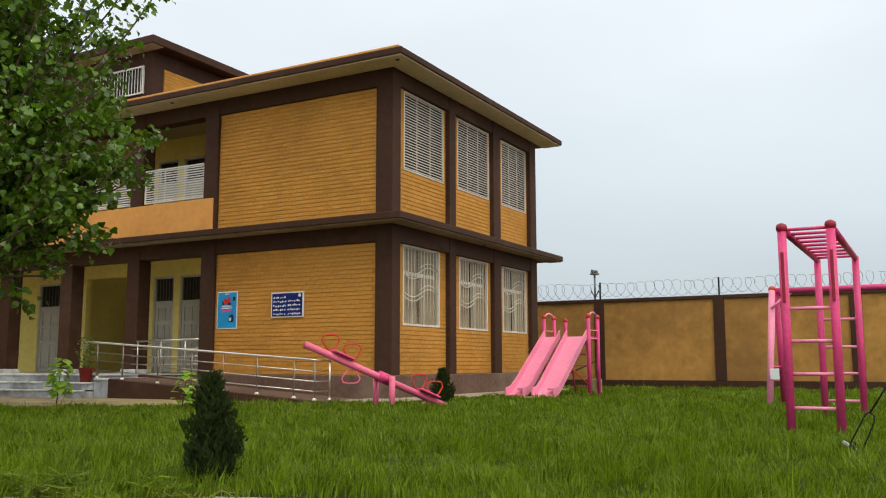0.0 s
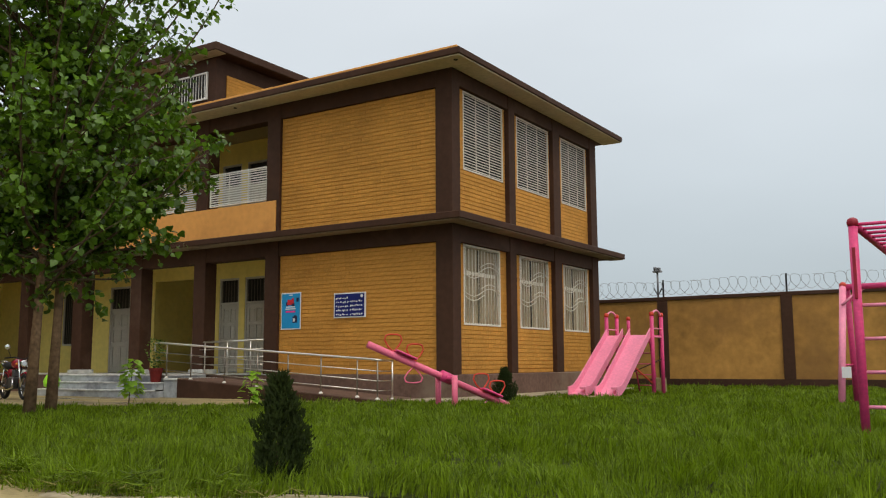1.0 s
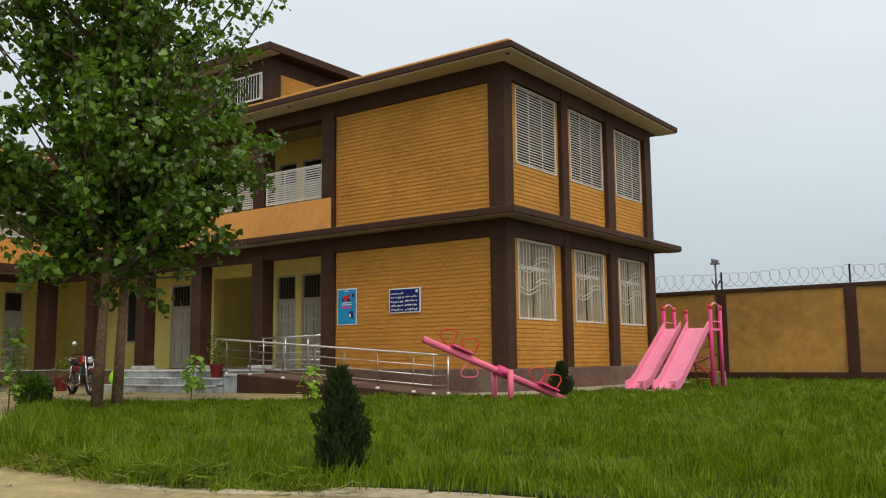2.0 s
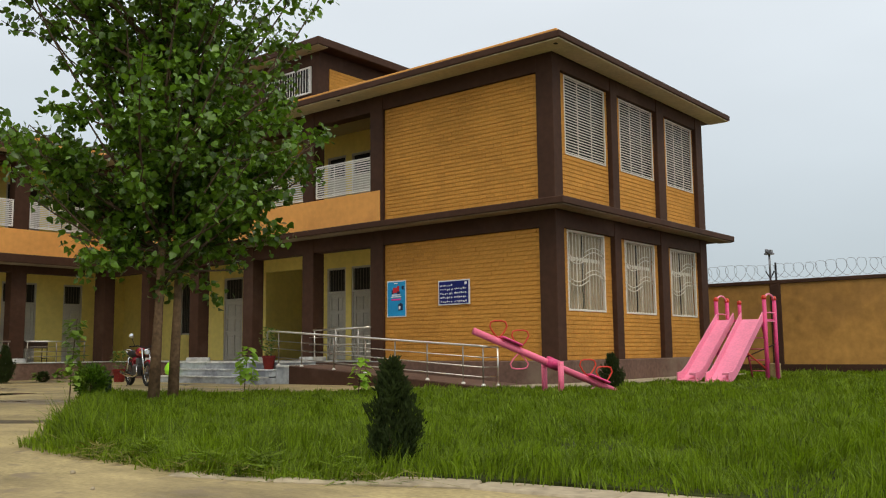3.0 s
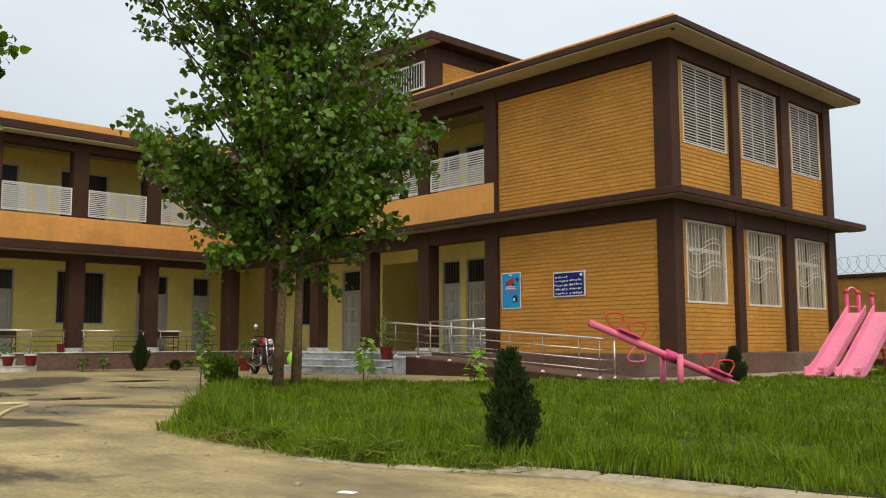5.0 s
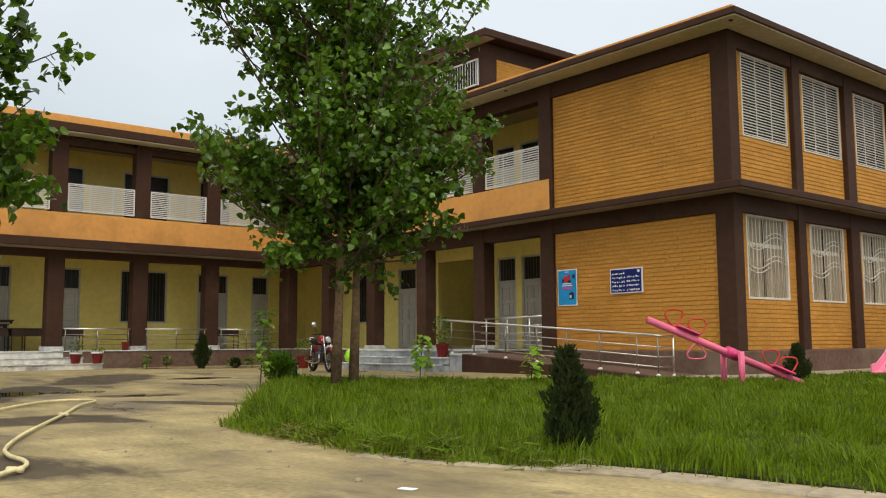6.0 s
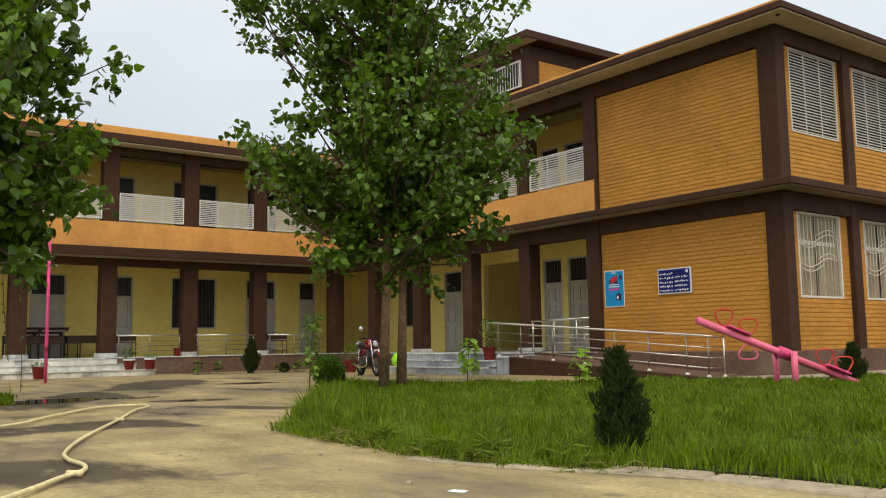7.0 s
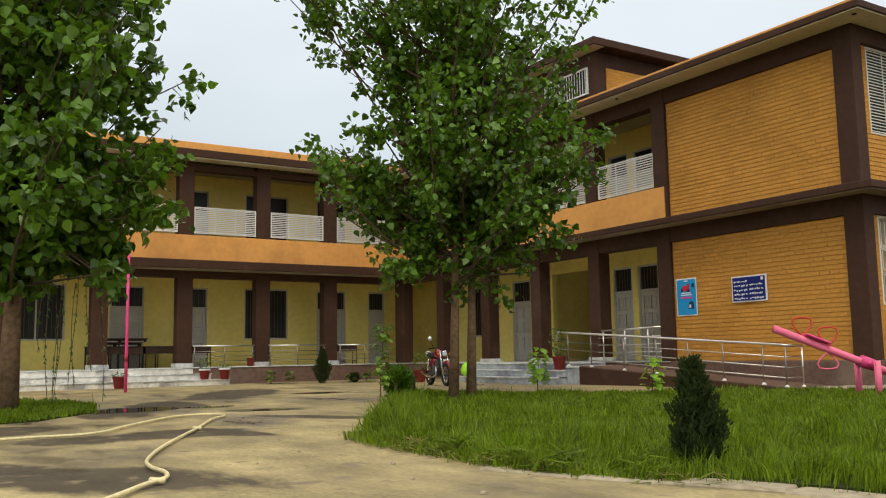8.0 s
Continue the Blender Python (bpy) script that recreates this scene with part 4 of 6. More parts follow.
part("print_line", Shape().box(0.17, 0.5, -0.018, -0.013, 0.43, 0.475, 0.004), MAGENTA, poster, "magenta printed line")
part("figure_mark", Shape().box(0.40, 0.56, -0.017, -0.013, 0.17, 0.33, 0.02).box(0.46, 0.53, -0.019, -0.0165, 0.2, 0.36, 0.015), INK, poster, "dark printed patch")
part("figure_mark", Shape().box(0.42, 0.48, -0.021, -0.0165, 0.2, 0.28, 0.015), PAPER, poster, "white printed patch")
sign = thing("name_sign", "navy blue sign with white lettering on brick", "sign", at=pose(-14.03, YF - 0.022, 1.93))
part("board", Shape().box(0, 0.98, -0.03, 0.0, 0, 0.61, 0.004), PAPER, sign, "white edged board")
part("panel", Shape().box(0.035, 0.945, -0.036, -0.03, 0.03, 0.58), NAVY, sign)
s = Shape()
bars(s, 0.07, 0.05, 0.4, 0.5, 5, 6, rng, -0.042)
bars(s, 0.5, 0.05, 0.4, 0.42, 4, 6, rng, -0.042)
s.lathe([(0.04, 0), (0.04, 0.004)], (0, 0, 0), 14)
s.v[-28:] = [(0.87 + x, -0.036 - z, 0.52 + y) for x, y, z in s.v[-28:]]
tagged(part("lettering", s, PAPER, sign, "white script strokes"), kind="stuff")


# ---- seesaw ----
def frame_from(p, q, up=(0, 0, 1)):
    """A pose at p whose x axis points to q."""
    x = (Vector(q) - Vector(p)).normalized()
    y = Vector(up).cross(x).normalized()
    z = x.cross(y)
    m = Matrix((x, y, z)).transposed().to_4x4()
    m.translation = p
    return m


seesaw = thing("seesaw", "pink painted steel seesaw tipped to one side", "seesaw", at=pose(0, 0, 0))
A, Bq, PV = Vector((-9.67, 12.66, 1.16)), Vector((-8.22, 15.14, 0.02)), Vector((-8.88, 14.0, 0.59))
dirn = (Bq - A).normalized()
beam = part("beam", Shape().tube([A, Bq], 0.064, 14), SALMON, seesaw, smooth=True)
flat = Vector((dirn.x, dirn.y, 0)).normalized()
perp = Vector((-flat.y, flat.x, 0))
for sgn in (-1, 1):
    q = PV + perp * 0.33 * sgn
    part("leg", Shape().tube([(q.x, q.y, -0.1), (q.x, q.y, 0.60 if sgn < 0 else 0.57)], 0.055, 12), SALMON, seesaw, smooth=True)
part("axle", Shape().tube([PV - perp * 0.36 + Vector((0, 0, -0.05)), PV + perp * 0.36 + Vector((0, 0, -0.05))], 0.05, 10), PINK, seesaw, smooth=True)
part("hub", Shape().tube([PV - dirn * 0.12 + Vector((0, 0, -0.03)), PV + dirn * 0.12 + Vector((0, 0, -0.03))], 0.1, 12), PINK, seesaw, smooth=True)
LENGTH = (Bq - A).length


def loop(centre, w, h, tilt, mat, up):
    """A bent-bar handle: a rounded triangle on a stalk."""
    pts = []
    for u, v in ((0, 0), (-0.30, 0.35), (-0.5, 0.72), (-0.42, 0.98), (-0.2, 1.05), (0.2, 1.05), (0.42, 0.98), (0.5, 0.72), (0.30, 0.35)):
        pts.append(centre + (flat * u * w) + Vector((0, 0, v * h)) * up + flat * tilt * v * h)
    return Shape().tube(pts, 0.015, 7, closed=True)


for f, hm in ((0.17, RED), (0.32, RED), (0.80, RED), (0.92, RED)):
    c = A + dirn * LENGTH * f + Vector((0, 0, 0.06))
    part("handle", loop(c, 0.34, 0.30, 0.0, hm, 1), hm, seesaw, "red bent-bar handle", smooth=True)
for f in (0.25, 0.87):
    c = A + dirn * LENGTH * f
    m = frame_from(c + Vector((0, 0, 0.10)), c + Vector((0, 0, 0.10)) + dirn)
    part("seat", Shape().box(-0.22, 0.22, -0.13, 0.13, -0.02, 0.02, 0.015, turn=m), PINK, seesaw)
for f in (0.31,):
    part("foot_rest", loop(A + dirn * LENGTH * f - Vector((0, 0, 0.05)), 0.36, 0.27, 0, PINK, -1), SALMON, seesaw, "salmon pink foot loop", smooth=True)
for f in (0.83, 0.94):
    c = A + dirn * LENGTH * f
    part("foot_rest", Shape().tube([c, c - Vector((0, 0, 0.10)) + perp * 0.02 + flat * 0.05, c - Vector((0, 0, 0.14)) - flat * 0.02], 0.018, 7), PALEPINK, seesaw, "pale pink foot loop", smooth=True)


# ---- slide ----
slide = thing("double_slide", "pale pink double slide with darker pink frame", "slide")
YS0, YS1, ZS = 19.6, 21.5, 1.50


def chute(x0, x1, xb0, xb1):
    """One chute: floor and two raised sides, flattening at the foot."""
    prof = [(YS1, ZS), (YS0 + 0.42, 0.25), (YS0 + 0.22, 0.12), (YS0, 0.085)]
    s = Shape()
    for i in range(len(prof) - 1):
        (ya, za), (yb, zb) = prof[i], prof[i + 1]
        ta, tb = (YS1 - ya) / (YS1 - YS0), (YS1 - yb) / (YS1 - YS0)
        la, ra, lb, rb = x0 + (xb0 - x0) * ta, x1 + (xb1 - x1) * ta, x0 + (xb0 - x0) * tb, x1 + (xb1 - x1) * tb
        k = len(s.v)
        s.v += [(la, ya, za), (ra, ya, za), (rb, yb, zb), (lb, yb, zb), (la, ya, za - 0.03), (ra, ya, za - 0.03), (rb, yb, zb - 0.03), (lb, yb, zb - 0.03)]
        for q in ((0, 1, 2, 3), (7, 6, 5, 4), (0, 3, 7, 4), (1, 5, 6, 2), (0, 4, 5, 1), (3, 2, 6, 7)):
            s.face(tuple(k + j for j in q))
    floor_ = s
    sides = []
    for xa, xb in ((x0, xb0), (x1, xb1)):
        w = Shape()
        for i in range(len(prof) - 1):
            (ya, za), (yb, zb) = prof[i], prof[i + 1]
            ta, tb = (YS1 - ya) / (YS1 - YS0), (YS1 - yb) / (YS1 - YS0)
            qa, qb = xa + (xb - xa) * ta, xa + (xb - xa) * tb
            ha = 0.17
            k = len(w.v)
            for q, y, z in ((qa, ya, za), (qb, yb, zb)):
                w.v += [(q - 0.015, y, z - 0.04), (q + 0.015, y, z - 0.04), (q + 0.015, y, z + ha), (q - 0.015, y, z + ha)]
            for q in ((0, 1, 5, 4), (1, 2, 6, 5), (2, 3, 7, 6), (3, 0, 4, 7), (3, 2, 1, 0), (4, 5, 6, 7)):
                w.face(tuple(k + j for j in q))
        sides.append(w)
    return floor_, sides


for x0, x1, b0, b1 in ((-8.78, -8.36, -9.02, -8.58), (-8.17, -7.64, -8.34, -7.80)):
    f_, sd = chute(x0, x1, b0, b1)
    c = part("chute", f_, PALEPINK, slide, "pale pink sheet-metal chute")
    for w in sd:
        part("side", w, PALEPINK, c)
    part("foot_lip", Shape().box(b1 - 0.16, b1 + 0.02, YS0 + 0.02, YS0 + 0.3, 0.2, 0.26, 0.01), PALEPINK, c)
part("platform", Shape().box(-8.8, -7.6, YS1, YS1 + 0.75, ZS - 0.05, ZS, 0.01), PINK, slide)
part("foot_slab", Shape().box(-9.12, -7.72, YS0 - 0.42, YS0 + 0.1, -0.05, 0.05, 0.02), CONCRETE, slide, "concrete foot slab")
for x in (-8.8, -7.6):
    arch = [(x, YS1 + 0.03, -0.1), (x, YS1 + 0.03, 1.9)] + [(x, YS1 + 0.38 - 0.35 * math.cos(a * math.pi / 8), 1.9 + 0.22 * math.sin(a * math.pi / 8)) for a in range(1, 8)] + [(x, YS1 + 0.73, 1.9), (x, YS1 + 0.73, -0.1)]
    part("guard_post", Shape().tube([(x, YS1 + 0.03, -0.1), (x, YS1 + 0.03, 1.98)], 0.05, 10), PINK, slide, smooth=True)
    part("guard_post", Shape().tube([(x, YS1 + 0.73, -0.1), (x, YS1 + 0.73, 1.98)], 0.05, 10), PINK, slide, smooth=True)
    part("guard_arch", Shape().tube(arch[1:-1], 0.022, 8), PALEPINK, slide, smooth=True)
    for y in (YS1 + 0.03, YS1 + 0.73):
        part("cap", Shape().lathe([(0.055, 0), (0.065, 0.04), (0.05, 0.09), (0.015, 0.11)], (x, y, 1.97), 10), RED, slide, "red ball cap", smooth=True)
    for z in (1.45, 1.66) if x > -8 else (1.66,):
        part("rung", Shape().tube([(x, YS1 + 0.03, z), (x, YS1 + 0.73, z)], 0.016, 8), PALEPINK, slide, smooth=True)
part("guard_post", Shape().tube([(-8.21, YS1 + 0.03, ZS - 0.1), (-8.21, YS1 + 0.03, 1.88)], 0.045, 10), PINK, slide, smooth=True)
part("cap", Shape().lathe([(0.05, 0), (0.06, 0.04), (0.05, 0.08), (0.015, 0.1)], (-8.21, YS1 + 0.03, 1.87), 10), RED, slide, "red ball cap", smooth=True)
for x in (-8.45, -7.95):
    part("ladder_rail", Shape().tube([(x, YS1 + 0.75, ZS), (x, YS1 + 1.35, 0.0)], 0.022, 8), PINK, slide, smooth=True)
for k in range(5):
    t_ = (k + 0.6) / 5.4
    part("ladder_rung", Shape().tube([(-8.45, YS1 + 0.75 + 0.6 * t_, ZS * (1 - t_)), (-7.95, YS1 + 0.75 + 0.6 * t_, ZS * (1 - t_))], 0.014, 7), PINK, slide, smooth=True)
part("brace", Shape().tube([(-7.75, YS0 + 1.0, 0.72), (-7.6, YS1 + 0.1, 0.25)], 0.02, 7), RED, slide, smooth=True)
part("brace", Shape().tube([(-8.8, YS1 + 0.05, 0.3), (-7.6, YS1 + 0.7, 0.9)], 0.016, 7), BROWN, slide, smooth=True)
solid("concrete_block", Shape().box(-8.0, -7.72, 22.6, 22.85, -0.02, 0.42, 0.015), CONCRETE, "small pale concrete block beside the slide", "block")

# ---- monkey bars ----
DARKRED = material("dark_red_paint", (0.30, 0.012, 0.03), 0.45, 0.1, 25, 2, 0.03, spec=0.35)
climb = thing("monkey_bars", "pink painted overhead ladder with rungs on both ends", "climbing frame")
CX, CY = (-1.455, -0.93), (10.95, 14.53)
TOPZ = 2.37
for x in CX:
    for y in CY:
        part("post", Shape().tube([(x, y, -0.1), (x, y, TOPZ + 0.02)], 0.05, 14), PINK, climb, smooth=True)
    part("top_rail", Shape().tube([(x, CY[0], TOPZ), (x, CY[1], TOPZ)], 0.044, 12), PINK, climb, smooth=True)
    part("ball", Shape().lathe([(0.02, -0.07), (0.056, -0.04), (0.064, 0), (0.056, 0.035), (0.02, 0.055)], (x, CY[0], TOPZ + 0.01), 12), DARKRED, climb, "dark red ball end", smooth=True)
    part("strip", Shape().box(x - 0.018, x + 0.018, CY[0] - 0.066, CY[0] - 0.05, 1.51, 2.09, 0.004), DARKRED, climb, "red strip on the post")
for k in range(9):
    y = CY[0] + (CY[1] - CY[0]) * (k + 0.3) / 9
    part("top_rung", Shape().tube([(CX[0], y, TOPZ), (CX[1], y, TOPZ)], 0.02, 8), PINK, climb, smooth=True)
for y, zs in ((CY[0], (0.315, 0.696, 1.067, 1.439)), (CY[1], (0.268, 0.668, 1.058, 1.467))):
    for z in zs:
        part("rung", Shape().tube([(CX[0], y, z), (CX[1], y, z)], 0.02, 8), PALEPINK, climb, smooth=True)

# ---- swing frame ----
swing = thing("swing_frame", "tall pink steel swing frame with braced legs", "swing")
part("top_bar", Shape().tube([(-2.7, 18.1, 2.2), (1.6, 18.1, 2.2)], 0.055, 12), PINK, swing, smooth=True)
for x0, sx in ((-2.65, -1), (1.55, 1)):
    part("leg", Shape().tube([(x0, 18.08, 2.24), (x0 + 0.06 * sx, 17.5, -0.1)], 0.062, 12), PALEPINK, swing, smooth=True)
    part("leg", Shape().tube([(x0 + 0.06, 18.14, 2.2), (x0 + 0.03, 18.75, -0.1)], 0.055, 12), PINK, swing, smooth=True)
    part("cap", Shape().lathe([(0.07, 0), (0.07, 0.05), (0.03, 0.09)], (x0, 18.08, 2.2), 10), RED, swing, smooth=True)
    part("brace", Shape().tube([(x0, 17.85, 1.85), (x0 + 0.3 * -sx, 18.1, 2.16)], 0.025, 8), PALEPINK, swing, smooth=True)
    part("brace", Shape().tube([(x0, 18.3, 1.85), (x0 + 0.34 * -sx, 18.1, 2.16)], 0.025, 8), PALEPINK, swing, smooth=True)
    part("cross_bar", Shape().tube([(x0 + 0.03 * sx, 17.72, 0.75), (x0 + 0.03, 18.55, 0.75)], 0.02, 8), PINK, swing, smooth=True)
part("notice", Shape().box(-2.68, -2.52, 17.56, 17.575, 0.52, 0.72, 0.003), PAPER, swing, "blank white notice plate")

GREYMETAL = material("scuffed_pale_metal", (0.42, 0.41, 0.38), 0.5, 0.3, 40, 4, 0.1, dirt=(0.12, 0.11, 0.09))
BRASSY = material("brass", (0.5, 0.35, 0.1), 0.4, 0.1, 40, 3, 0, metal=0.8)
tool = thing("lawn_tool", "black forked lawn tool with a scuffed pale metal plate", "tool")
tilt = Matrix.Translation((-0.635, 8.4, 0.115)) @ Matrix.Rotation(0.57, 4, "Y")
part("plate", Shape().box(-0.088, 0.088, -0.035, 0.035, -0.012, 0.012, 0.004, turn=tilt), GREYMETAL, tool, "scuffed pale metal plate")
part("clamp", Shape().box(-0.028, 0.028, -0.042, 0.042, -0.02, 0.026, 0.005, turn=tilt), BLACK, tool)
part("fork", Shape().tube([(-0.66, 8.4, 0.13), (-0.60, 8.4, 0.245), (-0.54, 8.4, 0.36), (-0.52, 8.4, 0.395), (-0.50, 8.4, 0.408), (-0.475, 8.4, 0.402), (-0.455, 8.4, 0.38), (-0.46, 8.4, 0.33), (-0.51, 8.4, 0.21), (-0.565, 8.4, 0.085)], 0.007, 8), BLACK, tool, smooth=True)
part("handle", Shape().tube([(-0.49, 8.4, 0.40), (-0.36, 8.4, 0.61), (-0.15, 8.4, 0.96)], 0.008, 8), BLACK, tool, smooth=True)
part("spike", Shape().tube([(-0.69, 8.4, -0.02), (-0.605, 8.4, 0.16)], 0.008, 6), BLACK, tool)
part("bolt", Shape().tube([(-0.607, 8.4, 0.15), (-0.597, 8.4, 0.185)], 0.008, 6), BRASSY, tool, "brass bolt")

# ---- flag pole, hose ----
solid("pink_pole", Shape().tube([(-24.3, 5.45, -0.1), (-24.3, 5.45, 1.0), (-24.3, 5.45, 3.7)], [0.043, 0.042, 0.038], 12).lathe([(0.047, 0.80), (0.047, 0.93)], (-24.3, 5.45, 0), 12, 1), [PINK, DARKRED], "tall pink painted steel pole standing in the yard", "pole", smooth=True)


def smooth_path(pts, n=8):
    out = []
    p = [Vector(q) for q in pts]
    for i in range(len(p) - 1):
        a, b, c, d = p[max(i - 1, 0)], p[i], p[i + 1], p[min(i + 2, len(p) - 1)]
        for j in range(n):
            t_ = j / n
            out.append(0.5 * ((2 * b) + (c - a) * t_ + (2 * a - 5 * b + 4 * c - d) * t_ * t_ + (3 * b - a - 3 * c + d) * t_ ** 3))
    return out + [p[-1]]


hose = thing("garden_hose", "cream garden hose lying across the yard", "hose")
part("hose_run", Shape().tube(smooth_path([(-9.6, -0.6, 0.03), (-10.19, 1.08, 0.03), (-10.29, 1.91, 0.03), (-11.27, 2.54, 0.03), (-12.5, 3.4, 0.03), (-12.7, 3.95, 0.03), (-12.3, 4.08, 0.03), (-11.6, 3.66, 0.03), (-10.2, 3.04, 0.03), (-8.41, 2.2, 0.03), (-7.3, 1.76, 0.03), (-6.75, 1.64, 0.03), (-6.36, 1.64, 0.03), (-6.05, 1.56, 0.03), (-5.8, 1.36, 0.03), (-5.35, 1.05, 0.03), (-4.6, 0.45, 0.03), (-4.0, -0.4, 0.03)]), 0.0155, 8), HOSE, hose, smooth=True)
for q, r in (((-10.2, 3.04, 0.03), 0.02), ((-5.95, 1.48, 0.03), 0.019)):
    part("coupling", Shape().tube([Vector(q) - Vector((0.05, 0.03, 0)), Vector(q) + Vector((0.05, 0.03, 0))], r, 10), HOSE, hose, "white hose coupling", smooth=True)


# ---- plants ----
def leaf_mesh(name, spots, mat, parent, label="", stuff=True):
    """Many folded leaves. spots: rows of (place, direction of the tip, normal, length, width)."""
    n = len(spots)
    co = np.zeros((n, 7, 3))
    for i, (p, d, nn, L_, W_) in enumerate(spots):
        d = Vector(d).normalized()
        sd = d.cross(nn)
        sd = sd.normalized() if sd.length > 1e-4 else d.orthogonal().normalized()
        up = sd.cross(d)
        q = Vector(p)
        for j, (a, b, c) in enumerate(((0, 0, 0), (0.12, 0.42, 0.10), (0.42, 0.5, 0.13), (1.0, 0.0, -0.08), (0.42, -0.5, 0.13), (0.12, -0.42, 0.10), (0.5, 0, 0.0))):
            co[i, j] = q + d * a * L_ + sd * b * W_ + up * c * W_
    tris = np.array([(0, 6, 1), (1, 6, 2), (2, 6, 3), (3, 6, 4), (4, 6, 5), (5, 6, 0)])
    return numpy_mesh(name, co.reshape(-1, 3), (tris[None] + 7 * np.arange(n)[:, None, None]).reshape(-1, 3), mat, parent, label, stuff)


def numpy_mesh(name, co, tris, mat, parent=None, label="", stuff=True):
    me = bpy.data.meshes.new(name)
    me.vertices.add(len(co))
    me.vertices.foreach_set("co", co.ravel())
    me.loops.add(tris.size)
    me.loops.foreach_set("vertex_index", tris.ravel().astype(np.int32))
    me.polygons.add(len(tris))
    me.polygons.foreach_set("loop_start", (np.arange(len(tris)) * 3).astype(np.int32))
    me.polygons.foreach_set("loop_total", np.full(len(tris), 3, np.int32))
    me.materials.append(mat)
    me.update(calc_edges=True)
    ob = new(name, me)
    if parent is not None:
        ob.parent = parent
    return tagged(ob, label, kind="stuff" if stuff else "")


def poplar(base, stems, height, limbs, rng, label, leaf=0.12, spread=2.6, low=1.9, extra=(), gaps=(), thin=-0.24):
    """A poplar: leaning stems, rising limbs with twigs, and hanging heart-shaped leaves."""
    tree = thing("poplar_tree", label, "tree", at=pose(*base))
    wood = Shape()
    lines = []
    for dx, dy, r, lean in stems:
        pts, rad = [], []
        for k in range(9):
            u = k / 8
            pts.append((dx + lean[0] * u + 0.05 * math.sin(5 * u + dx), dy + lean[1] * u + 0.05 * math.cos(4 * u), -0.1 + height * u))
            rad.append(r * (1.25 if k == 0 else 1) * (1 - 0.85 * u))
        part("trunk", Shape().tube(pts, rad, 12), TRUNK, tree, smooth=True)
        lines.append(pts)
    spots = []
    limb_shape = Shape()

    def open_air(p):
        az, r_ = math.degrees(math.atan2(p.y, p.x)) % 360, math.hypot(p.x, p.y)
        return any(abs((az - g[0] + 180) % 360 - 180) < g[1] and r_ > g[2] + 0.35 * noise.noise(p * 1.7) and g[3] < p.z + 0.4 * noise.noise(p * 1.3 + Vector((9, 2, 5))) < g[4] for g in gaps)

    def add_leaves(p, d, count, rad):
        rim = min(1.0, max(0.0, (math.hypot(p.x, p.y) - 0.9) / 1.6))     # the crown breaks up into clumps towards its rim
        clumps = noise.noise(p * 1.15 + Vector((3.1, 7.7, 1.9))) + 0.55 * noise.noise(p * 2.3 + Vector((1.3, 0.4, 8.2)))
        if open_air(p) or clumps < thin + 0.16 * rim + 0.02 * max(0, p.z - 5.5):
            return False
        for _ in range(count):
            q = p + Vector((rng.gauss(0, rad), rng.gauss(0, rad), rng.gauss(0, rad) - 0.03))
            tip = Vector((rng.uniform(-1, 1), rng.uniform(-1, 1), rng.uniform(-1.4, 0.25)))
            nn = Vector((rng.uniform(-1, 1), rng.uniform(-1, 1), rng.uniform(0.3, 1.6)))
            L_ = leaf * rng.uniform(0.65, 1.25)
            spots.append((q, tip, nn, L_, L_ * rng.uniform(0.8, 1.0)))
        return True

    specs = []
    for k in range(limbs):
        u = k / (limbs - 1)
        z = low + (height * 0.86 - low) * u ** 0.9
        az = k * 2.399963 + rng.uniform(-0.4, 0.4)
        L_ = spread * (0.9 + 0.14 * math.sin(7 * u + 1)) * (1 - 0.25 * max(0, u - 0.6) / 0.4) * rng.uniform(0.8, 1.12)
        specs.append((z, az, L_, rng.uniform(0.45, 0.85) + 0.25 * u))
    for z, az, L_, el in list(specs) + list(extra):
        st = lines[rng.randrange(len(lines))]
        kz = min(range(9), key=lambda i: abs(st[i][2] - z))
        p0 = Vector((st[kz][0], st[kz][1], z))
        pts = []
        for j in range(7):
            u = j / 6
            r_ = L_ * u * math.cos(el * (0.8 + 0.3 * u))
            pts.append(p0 + Vector((math.cos(az + 0.25 * u) * r_, math.sin(az + 0.25 * u) * r_, L_ * u * math.sin(el * (0.75 + 0.5 * u)))))
        keep = next((j for j in range(7) if open_air(pts[j])), 7)
        pts = pts[:max(keep, 2)]
        n_ = len(pts) - 1
        limb_shape.tube(pts, [0.026 * (1 - 0.8 * j / n_) + 0.004 for j in range(n_ + 1)], 6, caps=False)
        for tw in range(9):
            u = 0.2 + 0.8 * tw / 8
            i0 = min(n_ - 1, int(u * n_))
            q = pts[i0].lerp(pts[i0 + 1], u * n_ - i0)
            dv = Vector((rng.gauss(0, 1), rng.gauss(0, 1), rng.gauss(0.25, 0.7))).normalized()
            tl = rng.uniform(0.25, 0.6) * (1.1 - 0.45 * u)
            if open_air(q + dv * tl * 0.6):
                continue
            leafy = [add_leaves(q + dv * tl * w_, dv, k_, r_) for w_, k_, r_ in ((0.5, 7, 0.085), (0.95, 19 if q.z < 5.2 else 15, 0.115))]
            if any(leafy):
                limb_shape.tube([q, q + dv * tl * 0.6, q + dv * tl + Vector((0, 0, -0.06))], [0.009, 0.006, 0.003], 4, caps=False)
    part("limb", limb_shape, BARK, tree, "rising limbs and twigs")
    leaf_mesh("crown", spots, LEAF, tree, "dense glossy green heart-shaped leaves")
    return tree


